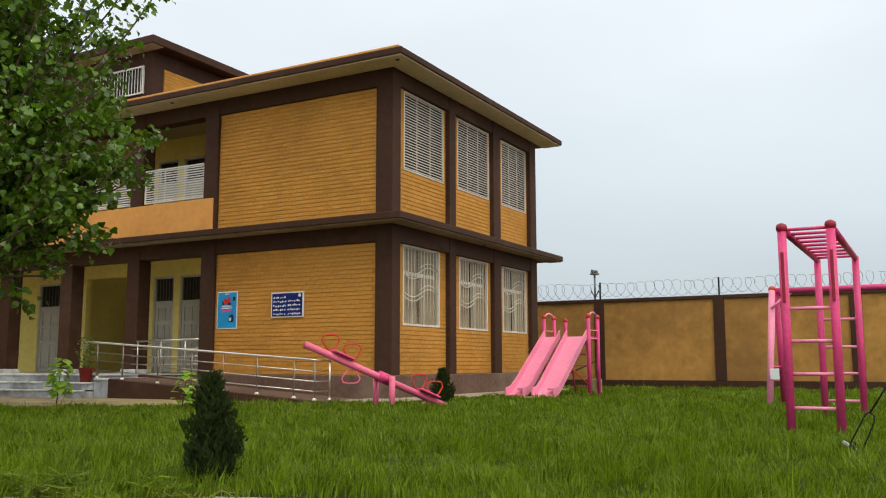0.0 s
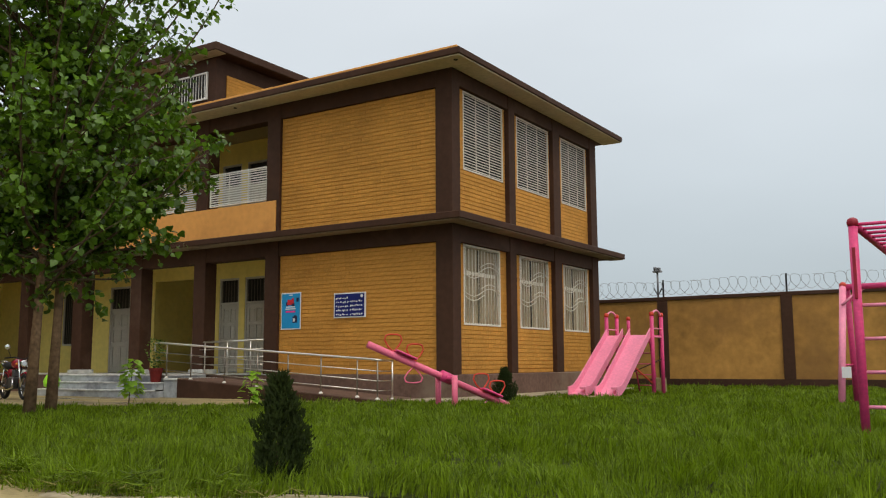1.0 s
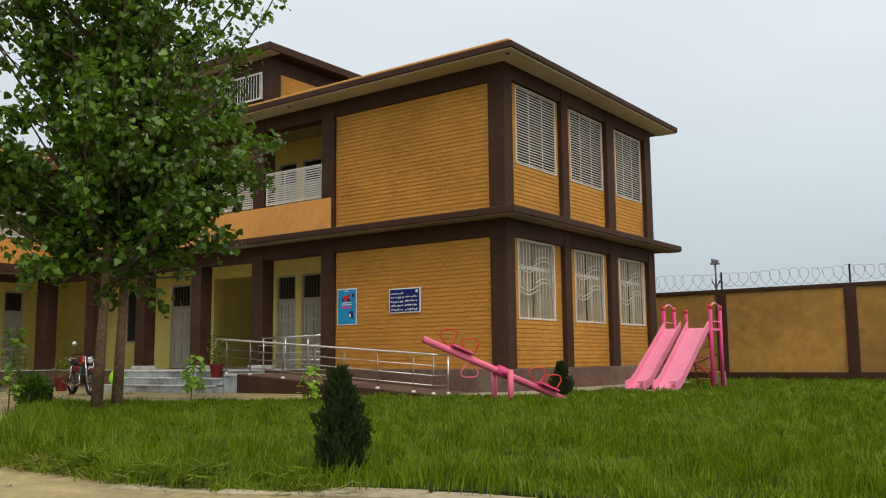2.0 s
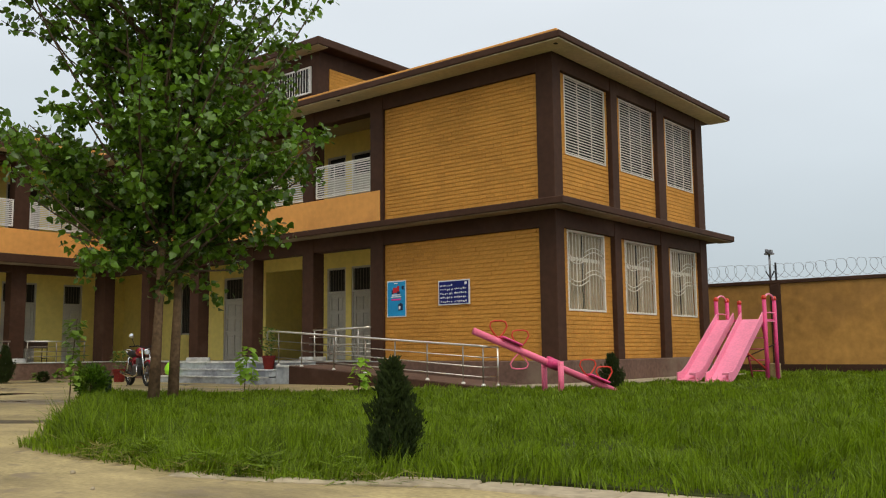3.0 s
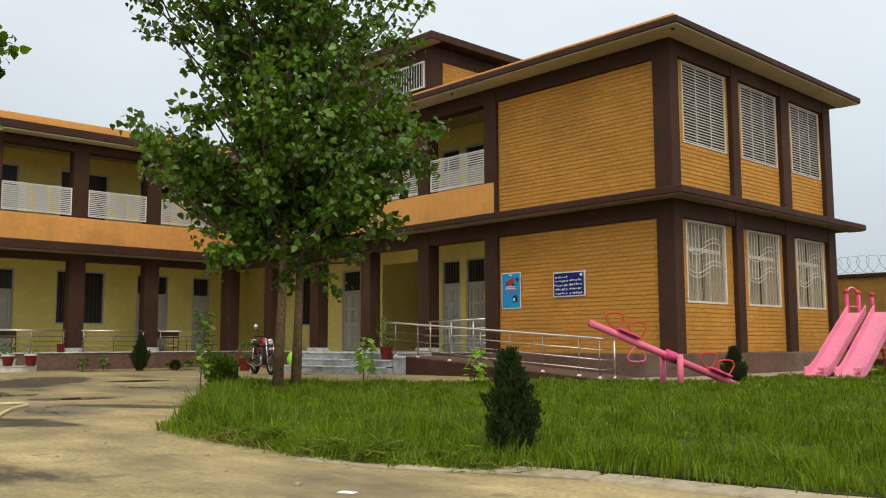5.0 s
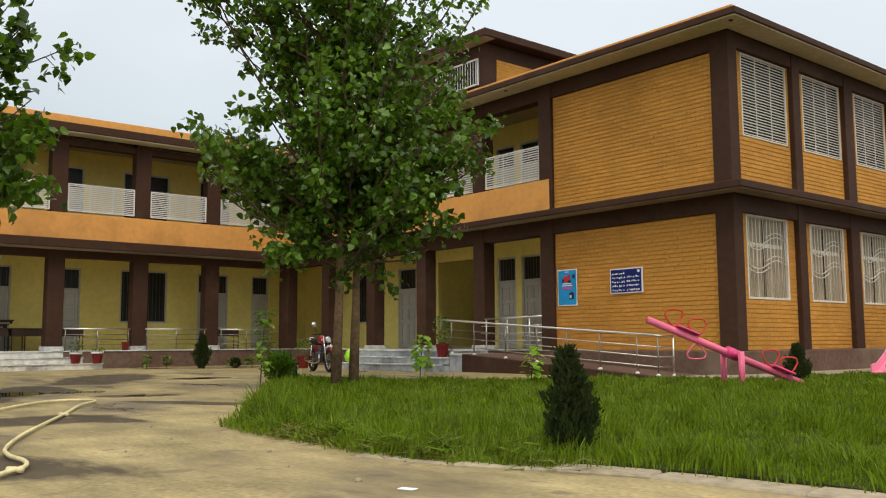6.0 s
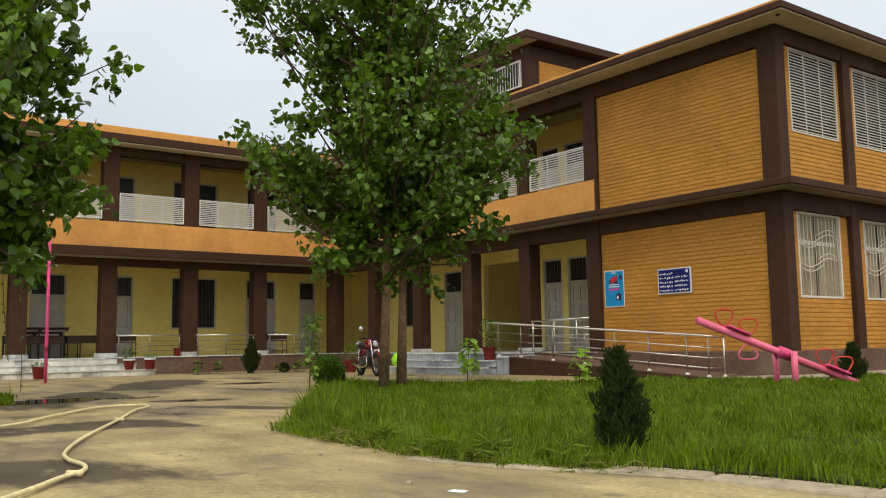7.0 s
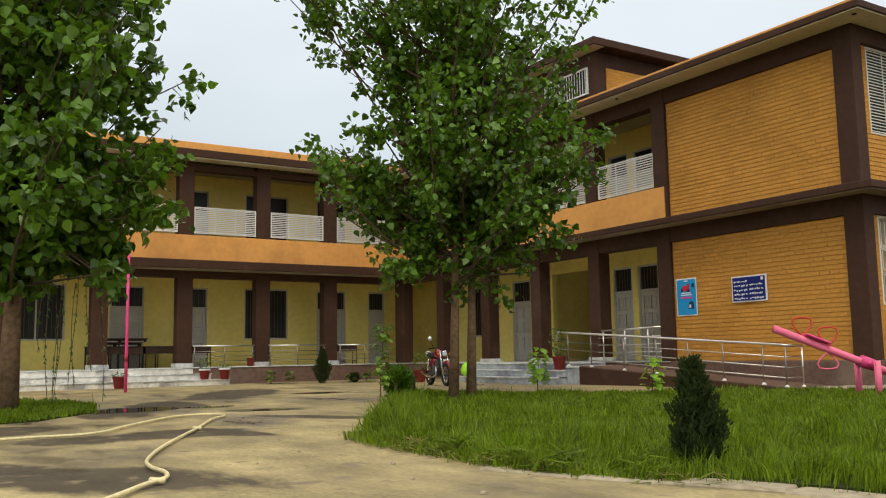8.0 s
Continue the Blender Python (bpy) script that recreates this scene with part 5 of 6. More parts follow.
front_poplar = poplar((-13.75, 9.05, 0), ((-0.05, -0.22, 0.086, (0.15, 0.3)), (-0.15, 0.24, 0.084, (-0.1, 0.35))), 13.0, 118, random.Random(3),
       "young poplar with two slender trunks and glossy leaves", 0.128, 3.0, 1.9,
       extra=[(3.0, radians(56), 3.1, 0.42), (3.3, radians(46), 3.0, 0.40), (2.7, radians(66), 2.9, 0.42), (3.7, radians(58), 3.0, 0.36), (4.3, radians(62), 3.0, 0.5), (4.7, radians(50), 3.3, 0.55), (2.4, radians(240), 2.9, 0.38), (2.6, radians(210), 2.8, 0.4), (5.4, radians(232), 3.7, 0.50), (5.8, radians(240), 3.8, 0.46), (6.2, radians(228), 3.6, 0.42), (5.6, radians(248), 3.5, 0.52), (6.6, radians(236), 3.6, 0.40), (5.5, radians(225), 3.6, 0.50), (3.2, radians(236), 3.0, 0.42), (3.4, radians(230), 2.85, 0.40), (3.0, radians(242), 2.95, 0.45), (2.6, radians(225), 3.3, 0.66), (2.9, radians(236), 3.0, 0.6), (4.4, radians(222), 3.3, 0.78), (4.9, radians(238), 3.7, 0.80), (5.6, radians(230), 3.5, 0.72),
              (6.2, radians(242), 3.4, 0.7), (6.8, radians(226), 3.3, 0.7), (4.2, radians(226), 4.4, 0.74), (4.7, radians(236), 4.6, 0.72), (5.2, radians(220), 4.3, 0.70), (5.7, radians(232), 4.4, 0.68), (6.3, radians(240), 4.0, 0.66), (3.9, radians(240), 4.5, 0.85), (3.0, radians(60), 2.5, 0.62), (4.6, radians(52), 2.6, 0.5), (5.6, radians(65), 2.5, 0.6)]
       + [(2.25 + 0.09 * k, 1.1 + 2.4 * k, 1.7 + 0.3 * (k % 4), 0.06 + 0.06 * (k % 4)) for k in range(28)]
       + [(3.0 + 0.2 * k, 0.3 + 1.9 * k, 1.1 + 0.2 * (k % 3), 0.3) for k in range(20)]
       + [(4.7, radians(52), 4.5, 0.80), (5.3, radians(62), 4.2, 0.84), (5.9, radians(48), 3.6, 0.75), (3.2, radians(48), 3.0, 0.45), (3.4, radians(66), 2.9, 0.4)],
       gaps=((236, 70, 2.0, 4.95, 5.9), (236, 60, 2.85, 3.0, 5.2), (56, 60, 2.4, 5.6, 6.8), (56, 60, 2.75, 3.0, 4.9)))
LEFTWARD = Vector((-0.55, -0.835, 0))
for twig in (((1.6, 5.9), (2.1, 6.3), (2.5, 6.6), (2.95, 6.9)), ((2.3, 6.42), (2.6, 6.45), (2.85, 6.6))):
    part("bare_twig", Shape().tube([LEFTWARD * r_ + Vector((0, 0, z)) for r_, z in twig], [0.012 - 0.003 * k for k in range(len(twig))], 5), BARK, front_poplar, "thin leafless twig")
poplar((-15.6, 1.62, 0), ((0, 0, 0.145, (0.1, 0.2)),), 13.0, 118, random.Random(8),
       "leafy poplar with a single trunk beside the yard", 0.175, 3.2, 1.7,
       extra=[(2.4 + 0.42 * k, radians(70 + 11 * (k % 4)), 2.6 + 0.2 * (k % 3), 0.38 + 0.07 * (k % 5)) for k in range(15)]
       + [(2.0 + 0.1 * k, 0.4 + 2.4 * k, 1.8 + 0.28 * (k % 3), 0.06 + 0.04 * (k % 3)) for k in range(20)]
       + [(3.0 + 0.25 * k, 0.3 + 1.9 * k, 1.4 + 0.2 * (k % 3), 0.3) for k in range(18)]
       + [(2.9 + 0.1 * k, radians(20 + 12 * k), 1.5 + 0.2 * (k % 3), -0.35 - 0.08 * (k % 3)) for k in range(9)])


def thuja(at, height, radius, rng, label, lean=(0.0, 0.0)):
    t_ = thing("thuja_bush", label, "bush", at=at)
    part("stem", Shape().tube([(0, 0, -0.05), (0, 0, height * 0.5)], [0.012, 0.004], 6), BARK, t_)
    spots = []
    prof = ((0.0, 0.4), (0.15, 0.75), (0.33, 1.0), (0.5, 0.86), (0.7, 0.5), (0.88, 0.22), (1.0, 0.03))
    for _ in range(int(300 * height / 0.8)):
        u = rng.random() ** 0.9
        k = next(i for i in range(6) if prof[i + 1][0] >= u)
        f = (u - prof[k][0]) / (prof[k + 1][0] - prof[k][0])
        r_max = radius * (prof[k][1] + (prof[k + 1][1] - prof[k][1]) * f)
        a = rng.uniform(0, 2 * math.pi)
        rc = r_max * math.sqrt(rng.uniform(0.03, 1.0)) * rng.uniform(0.7, 1.25)
        cx, cy, cz = rc * math.cos(a) + lean[0] * (1 - u), rc * math.sin(a) + lean[1] * (1 - u), u * height * 0.93
        up = Vector((0.35 * math.cos(a) + rng.gauss(0, 0.15), 0.35 * math.sin(a) + rng.gauss(0, 0.15), 1)).normalized()
        for _ in range(30):
            v = rng.random()
            p = Vector((cx, cy, cz)) + up * (v * 0.13 - 0.02) + Vector((rng.gauss(0, 0.02), rng.gauss(0, 0.02), 0)) * (1.2 - v)
            L_ = rng.uniform(0.025, 0.055)
            b_ = rng.uniform(0, 6.28)
            spots.append((p, up + Vector((0.6 * math.cos(b_), 0.6 * math.sin(b_), 0)), (math.cos(b_ + 1.5), math.sin(b_ + 1.5), 0.1), L_, L_ * 0.3))
    leaf_mesh("foliage", spots, THUJA, t_, "dense dark green scale foliage")
    return t_


thuja(pose(-4.33, 4.70, 0), 0.71, 0.185, random.Random(21), "small dark green cone-shaped thuja in the grass", (0.03, 0.027))
thuja(pose(-8.95, 16.35, 0), 0.68, 0.24, random.Random(22), "small dark green bush beside the building wall")
thuja(pose(-26.3, 12.0, 0), 1.1, 0.26, random.Random(23), "dark green upright shrub at the corridor plinth")


def sapling(at, height, rng, mat, label, leaf=0.09, count=40, lean=0.1):
    t_ = thing("sapling", label, "plant", at=at)
    part("stem", Shape().tube([(0, 0, -0.03), (lean * 0.4, 0, height * 0.5), (lean, 0.02, height)], [0.012, 0.009, 0.004], 6), BARK, t_)
    spots = []
    for _ in range(count):
        u = rng.uniform(0.25, 1)
        a = rng.uniform(0, 2 * math.pi)
        r_ = rng.uniform(0.02, 0.16) * (1.2 - 0.5 * u)
        p = (lean * u + r_ * math.cos(a), r_ * math.sin(a), height * u)
        L_ = leaf * rng.uniform(0.6, 1.3)
        spots.append((p, (math.cos(a), math.sin(a), rng.uniform(-0.9, 0.3)), (0, 0, 1), L_, L_ * 0.9))
    leaf_mesh("foliage", spots, mat, t_)
    return t_


sapling(pose(-14.9, 11.7, 0), 0.92, random.Random(31), LIME, "pale lime young plant growing in the grass", 0.17, 80)
sapling(pose(-12.0, 12.1, 0), 0.68, random.Random(32), LIME, "pale lime young plant growing in the grass", 0.15, 46)
sapling(pose(-13.74, 7.32, 0), 1.38, random.Random(33), WEED, "thin leggy sapling beside the lawn edge", 0.115, 150, 0.13)
for x, y, h, sd in ((-16.05, 9.0, 0.62, 34), (-15.85, 8.85, 0.55, 35), (-26.4, 13.2, 0.3, 36)):
    b = thing("round_shrub", "low rounded dark green shrub", "shrub", at=pose(x, y, 0))
    rg = random.Random(sd)
    part("stem", Shape().tube([(0, 0, -0.03), (0, 0, h * 0.6)], 0.012, 6), BARK, b)
    spots = []
    for _ in range(1500 if h > 0.5 else 500):
        v = Vector((rg.gauss(0, 1), rg.gauss(0, 1), rg.gauss(0, 1))).normalized() * rg.uniform(0.5, 1)
        p = (v.x * h * 0.52, v.y * h * 0.52, h * 0.52 + v.z * h * 0.5)
        L_ = rg.uniform(0.04, 0.08)
        spots.append((p, (v.x, v.y, v.z + 0.4), (rg.uniform(-1, 1), rg.uniform(-1, 1), 1), L_, L_ * 0.6))
    leaf_mesh("foliage", spots, LEAF if h > 0.5 else THUJA, b)


# ---- lawn ----
LAWN = [(-8.5, 4.34), (-8.0, 4.04), (-7.2, 3.9), (-6.1, 3.85), (-5.2, 3.82), (-4.5, 3.98), (-3.9, 4.25), (-3.3, 4.5), (-2.4, 4.6), (0.5, 5.15), (5, 6.1), (12, 7.6), (22, 10), (38, 14),
        (38, BW - 0.06), (-30, BW - 0.06), (-30, 26.4), (-10.3, 26.4), (COL_E + 0.85, 25.3), (COL_E + 0.85, 15.7), (-10.9, 15.0), (-11.9, 13.9), (-13.3, 12.4), (-14.4, 11.3), (-15.9, 10.5), (-16.7, 9.7), (-15.9, 8.7), (-13.5, 7.4), (-10.5, 5.65)]
PATCH = [(-13.0, 0.9), (-13.4, 1.8), (-14.8, 2.75), (-17, 3.2), (-19.5, 2.9), (-20.5, 1.5), (-20, -1.5), (-16, -2.5), (-13.2, -0.6)]


def inside(poly, x, y):
    """For arrays x, y: which lie in the outline."""
    res = np.zeros(len(x), bool)
    n = len(poly)
    for i in range(n):
        (xa, ya), (xb, yb) = poly[i], poly[(i + 1) % n]
        c = ((ya > y) != (yb > y)) & (x < (xb - xa) * (y - ya) / (yb - ya + 1e-12) + xa)
        res ^= c
    return res


def soil(name, poly, label):
    s_ = Shape()
    out = []
    n = len(poly)
    for i in range(n):
        a, b = Vector(poly[i]), Vector(poly[(i + 1) % n])
        m_ = max(1, int((b - a).length / 0.35)) if (b - a).length < 8 else 1
        for j in range(m_):
            q = a.lerp(b, j / m_)
            out.append((q.x + 0.14 * noise.noise((q.x * 2.3, q.y * 2.3, 0)), q.y + 0.14 * noise.noise((q.x * 2.3, q.y * 2.3, 5))))
    s_.prism(out, -0.05, 0.025, "z")
    return solid(name, s_, SOIL, label, "ground", kind="structure")


soil("lawn_soil", LAWN, "dark soil under the rough lawn")
soil("planting_soil", PATCH, "dark soil round the yard tree")


def grass(name, poly, count, box, near, rng, label, tall=1.0):
    """Bent blades, closer together and finer near the point 'near'."""
    pts = []
    need = count
    while need > 0:
        m_ = max(need * 3, 1000)
        u = rng.random(m_)
        dist = 1.2 + (box[4] - 1.2) * u ** 1.15
        ang = rng.uniform(box[5], box[6], m_)
        x, y = near[0] + dist * np.cos(ang), near[1] + dist * np.sin(ang)
        ok = inside(poly, x, y) & (x > box[0]) & (x < box[1]) & (y > box[2]) & (y < box[3])
        q = np.stack([x[ok], y[ok]], 1)[:need]
        pts.append(q)
        need -= len(q)
    p = np.concatenate(pts)
    p = p + rng.normal(0, 0.055, p.shape)
    # bare soil by the slide foot, thin grass before the thuja, a trodden hollow
    foot = (p[:, 0] > -9.2) & (p[:, 0] < -7.65) & (p[:, 1] > 18.75) & (p[:, 1] < 19.75)
    shaded = (np.hypot(p[:, 0] + 4.24, p[:, 1] - 4.55) < 0.28) & (rng.random(len(p)) < 0.6)
    hollow = (np.hypot((p[:, 0] + 3.1) / 0.75, (p[:, 1] - 6.3) / 0.5) < 1) & (rng.random(len(p)) < 0.3)
    p = p[~(foot | shaded | hollow)]
    n = len(p)
    # clumps: blades of one cell share height and lean, and draw together
    cell = 0.13 + 0.01 * np.hypot(p[:, 0] - near[0], p[:, 1] - near[1]).round()
    gx, gy = np.floor(p[:, 0] / cell), np.floor(p[:, 1] / cell)

    def hashed(k):
        v = np.sin(gx * 12.9898 + gy * 78.233 + k * 37.719) * 43758.5453
        return v - np.floor(v)
    centre = np.stack([(gx + 0.2 + 0.6 * hashed(1)) * cell, (gy + 0.2 + 0.6 * hashed(2)) * cell], 1)
    p = p + (centre - p) * (0.42 * hashed(3) * rng.random(n))[:, None]
    d = np.hypot(p[:, 0] - near[0], p[:, 1] - near[1])
    patch = np.sin(p[:, 0] * 1.7 + 1.3 * np.sin(p[:, 1] * 0.9)) * np.sin(p[:, 1] * 1.3 + 1.1 * np.sin(p[:, 0] * 0.8))
    clump = 0.45 + 0.95 * hashed(4) ** 1.3
    h = tall * np.clip(1.08 - 0.035 * d, 0.55, 1) * (0.15 + 0.05 * patch) * clump * rng.uniform(0.45, 1.4, n)
    h = h * np.where(np.hypot((p[:, 0] + 3.1) / 0.9, (p[:, 1] - 6.3) / 0.6) < 1, 0.62, 1)
    stalk = rng.random(n) < 0.03
    h = np.where(stalk, h * rng.uniform(1.3, 2.1, n), h)
    w = (0.0011 + 0.00056 * d) * rng.uniform(0.6, 1.45, n)
    w = np.where(stalk, w * 0.6, w)
    a = rng.uniform(0, 2 * np.pi, n)
    f = 2 * np.pi * hashed(5) + rng.normal(0, 0.9, n)
    lean = h * rng.uniform(0.1, 0.75, n) * (0.5 + 0.9 * hashed(6)) * np.where(stalk, 0.4, 1)
    co = np.zeros((n, 5, 3))
    sx, sy = np.cos(a) * w, np.sin(a) * w
    lx, ly = np.cos(f) * lean, np.sin(f) * lean
    for j, (t_, ww) in enumerate(((0, 1), (0, -1), (0.55, 0.8), (0.55, -0.8), (1, 0))):
        co[:, j, 0] = p[:, 0] + sx * ww + lx * t_ ** 2
        co[:, j, 1] = p[:, 1] + sy * ww + ly * t_ ** 2
        co[:, j, 2] = 0.015 + h * t_ * (1 - 0.25 * t_ * (lean / h))
    tris = np.array([(0, 1, 3), (0, 3, 2), (2, 3, 4)])
    ob = numpy_mesh(name, co.reshape(-1, 3), (tris[None] + 5 * np.arange(n)[:, None, None]).reshape(-1, 3), GRASS)
    return tagged(ob, label, "grass", kind="stuff")


TIP = [(-8.7, 4.4), (-7.6, 4.1), (-7.4, 4.6), (-9.6, 5.7), (-13.6, 8.2), (-13.8, 7.6)]
nr = np.random.default_rng(4)
grass("tall_grass", TIP, 5000, (-15, -7, 3, 9, 18, radians(130), radians(165)), (0, 0), nr, "tall rank weeds at the lawn tip", 2.1)
grass("lawn_grass", LAWN, 430000, (-18, 22, 3, 29, 34, radians(35), radians(160)), (0, 0), nr, "long unmown bright green lawn grass")
EDGE = LAWN[1:7]
FRINGE = [(x, y + 0.05) for x, y in EDGE] + [(x, y - 0.17) for x, y in reversed(EDGE)]
grass("grass_fringe", FRINGE, 4200, (-9.2, -3.6, 3.3, 4.6, 10.5, radians(128), radians(160)), (0, 0), nr, "straggling grass spilling over the lawn edge", 0.62)
grass("yard_grass", PATCH, 34000, (-21, -12, -3, 4, 22, radians(140), radians(215)), (0, 0), nr, "long green grass round the yard tree")

# ---- kerb, puddle, cuttings ----
kerb = thing("lawn_kerb", "pale broken concrete kerb along the lawn", "kerb", kind="structure")
KP = [(-5.3, 3.66), (-4.5, 3.86), (-3.9, 4.12), (-3.3, 4.37), (-2.4, 4.48), (-1.0, 4.74), (0.5, 5.03), (3.0, 5.56), (6.0, 6.2)]
for i in range(len(KP) - 1):
    a, b = Vector((*KP[i], 0)), Vector((*KP[i + 1], 0))
    m = frame_from(a, b)
    part("kerb_stone", Shape().box(0.004, (b - a).length - 0.004, -0.15, 0.14, -0.05, 0.014 + 0.004 * (i % 3), 0.012, turn=m), KERB, kerb)
for cx, cy, rx, ry, sd in ((-15.3, 3.35, 0.72, 0.95, 1), (-15.15, 4.75, 0.30, 0.42, 2), (-15.9, 2.1, 0.22, 0.35, 3), (-19.1, 8.6, 0.4, 0.7, 4), (-13.5, 5.2, 0.2, 0.3, 5)):
    n = 40
    ring = []
    for i in range(n):
        w = 2 * math.pi * i / n
        r_ = 1 + 0.35 * noise.noise((math.cos(w) * 1.3, math.sin(w) * 1.3, sd))
        q = Vector((rx * r_ * math.cos(w), ry * r_ * math.sin(w), 0)) @ Matrix.Rotation(-0.12, 3, "Z")
        ring.append((cx + q.x, cy + q.y))
    s_ = Shape().prism(ring, -0.02, 0.006, "z")
    solid("puddle", s_, WATER, "shallow rain puddle on the concrete yard", "puddle", kind="structure")
cut_rng = random.Random(40)
for cx, cy, n, rad in ((-6.1, 3.80, 110, 0.30), (-5.0, 3.80, 120, 0.32), (-7.4, 3.85, 50, 0.5), (-4.2, 4.05, 80, 0.4), (-5.6, 3.55, 40, 0.6)):
    heap = []
    for _ in range(n):
        a = cut_rng.uniform(0, 6.28)
        p = (cx + cut_rng.gauss(0, rad), cy + cut_rng.gauss(0, 0.07), 0.02 + abs(cut_rng.gauss(0, 0.03)))
        L_ = cut_rng.uniform(0.08, 0.26)
        heap.append((p, (math.cos(a), math.sin(a), cut_rng.uniform(-0.05, 0.3)), (0, 0, 1), L_, cut_rng.uniform(0.006, 0.014)))
    ob = leaf_mesh("grass_cuttings", heap, DRY, None, "dry cut grass lying at the lawn edge")
    tagged(ob, category="cuttings")
for cx, cy, n, rad in ((-6.12, 3.94, 620, 0.19), (-4.78, 3.9, 460, 0.2), (-5.25, 3.8, 300, 0.26), (-6.7, 3.82, 90, 0.2), (-4.2, 4.1, 240, 0.2)):
    heap = []
    for _ in range(n):
        a = cut_rng.uniform(0, 6.28)
        g_, k_ = cut_rng.gauss(0, rad), cut_rng.gauss(0, 0.08)
        top = 0.15 * math.exp(-(g_ / rad) ** 2) * math.exp(-(k_ / 0.1) ** 2)
        L_ = cut_rng.uniform(0.10, 0.24)
        heap.append(((cx + g_, cy + k_, 0.01 + top * cut_rng.uniform(0.3, 1.0)), (math.cos(a), math.sin(a), cut_rng.uniform(-0.3, 0.5)), (cut_rng.gauss(0, 0.5), cut_rng.gauss(0, 0.5), 1), L_, cut_rng.uniform(0.006, 0.012)))
    ob = leaf_mesh("cut_grass_heap", heap, GRASS if n > 200 else DRY, None, "small tangled heap of freshly cut grass")
    tagged(ob, category="cuttings")
for x, y, r_ in ((-3.05, 4.43, 0.016), (-7.2, 3.0, 0.018), (-5.1, 2.9, 0.015), (-6.6, 2.4, 0.014), (-4.3, 2.9, 0.02), (-8.4, 3.3, 0.016), (-5.9, 3.2, 0.02)):
    rg = random.Random(int(x * 100))
    s_ = Shape().lathe([(r_ * 0.6, -0.01), (r_, r_ * 0.4), (r_ * 0.8, r_ * 0.9), (r_ * 0.3, r_ * 1.15)], (0, 0, 0), 7)
    s_.v = [(a * rg.uniform(0.8, 1.2), b * rg.uniform(0.8, 1.2), c) for a, b, c in s_.v]
    st = solid("stone", s_, KERB, "small pale stone lying on the ground", "stone", "loose stones")
    st.matrix_basis = pose(x, y, 0.012 if x > -3.1 else 0.0)
solid("litter", Shape().box(-0.05, 0.05, -0.03, 0.03, 0, 0.006, 0.002), PAPER, "scrap of white paper on the concrete", "litter").matrix_basis = pose(-3.9, 2.95, 0.001, 0, 0, 20)


# ---- pots ----
CLAY = material("red_pot_paint", (0.15, 0.012, 0.009), 0.55, 0.15, 20, 3, 0.08, spec=0.3)


def pot(at, r_, h, plant_h, label, seed, leaf=0.07, rim=CLAY):
    t_ = thing("plant_pot", label, "plant pot", "plant pots", at=at)
    part("pot_body", Shape().lathe([(r_ * 0.7, 0), (r_ * 0.74, 0.02), (r_, h * 0.86), (r_ * 0.9, h * 0.86), (r_ * 0.88, h * 0.8)], (0, 0, 0), 16), CLAY, t_, smooth=False)
    part("rim", Shape().lathe([(r_, h * 0.84), (r_ * 1.08, h * 0.85), (r_ * 1.08, h), (r_ * 0.92, h), (r_ * 0.9, h * 0.85)], (0, 0, 0), 16), rim, t_)
    part("earth", Shape().lathe([(r_ * 0.88, h * 0.8), (r_ * 0.85, h * 0.88)], (0, 0, 0), 12), SOIL, t_)
    rg = random.Random(seed)
    spots = []
    for _ in range(int(260 * plant_h) + 30):
        a, u = rg.uniform(0, 6.28), rg.random()
        rr = r_ * (0.3 + 1.1 * math.sin(u * 2.6)) * rg.uniform(0.2, 1)
        L_ = leaf * rg.uniform(0.6, 1.3)
        spots.append(((rr * math.cos(a), rr * math.sin(a), h * 0.9 + plant_h * u), (math.cos(a), math.sin(a), rg.uniform(-0.3, 1)), (rg.uniform(-1, 1), rg.uniform(-1, 1), 1), L_, L_ * 0.6))
    leaf_mesh("plant", spots, LEAF, t_)
    return t_


WHITE_RIM = PAPER
pot(pose(-28.3, 8.8, 0.19), 0.17, 0.34, 0.35, "red pot with a leafy green plant on the steps", 51, rim=WHITE_RIM)
pot(pose(-28.0, 9.35, 0.19), 0.17, 0.36, 0.12, "red pot with a white rim beside the steps", 52, rim=WHITE_RIM)
pot(pose(-27.75, 6.05, 0.0), 0.19, 0.36, 0.15, "dark red pot standing beside the pole", 53)
pot(pose(-27.7, 2.2, 0.0), 0.19, 0.36, 0.3, "dark red pot standing beside the steps", 54)
pot(pose(-24.2, 14.4, 0.0), 0.2, 0.38, 0.55, "red planter with dark foliage by the corridor", 55)
pot(pose(-18.55, 15.35, 0.38), 0.17, 0.36, 0.75, "red pot with a tall leafy plant at the ramp top", 56)
for y in (10.75, 13.4):
    solid("red_box", Shape().box(XW + 0.35, XW + 0.53, y - 0.09, y + 0.09, FLOOR, FLOOR + 0.27, 0.015).box(XW + 0.34, XW + 0.54, y - 0.1, y + 0.1, FLOOR + 0.22, FLOOR + 0.28, 0.01), CLAY, "small red painted bin on the corridor edge", "bin", "red bins")
BAG = material("lime_bag", (0.35, 0.75, 0.04), 0.5, 0.1, 10, 3, 0.2)
bag = Shape().lathe([(0.10, 0), (0.2, 0.06), (0.22, 0.2), (0.15, 0.36), (0.05, 0.42)], (0, 0, 0), 12)
bag.v = [(a * (1 + 0.12 * math.sin(9 * c + 5 * a)), b * 1.0, c) for a, b, c in bag.v]
solid("lime_sack", bag, BAG, "bright lime green sack on the steps", "sack", smooth=True).matrix_basis = pose(-22.55, 15.1, 0.19)

# ---- school desks in the corridor ----
TIMBER = material("dark_worn_wood", (0.06, 0.036, 0.024), 0.85, 0.25, 18, 1.5, 0.2)


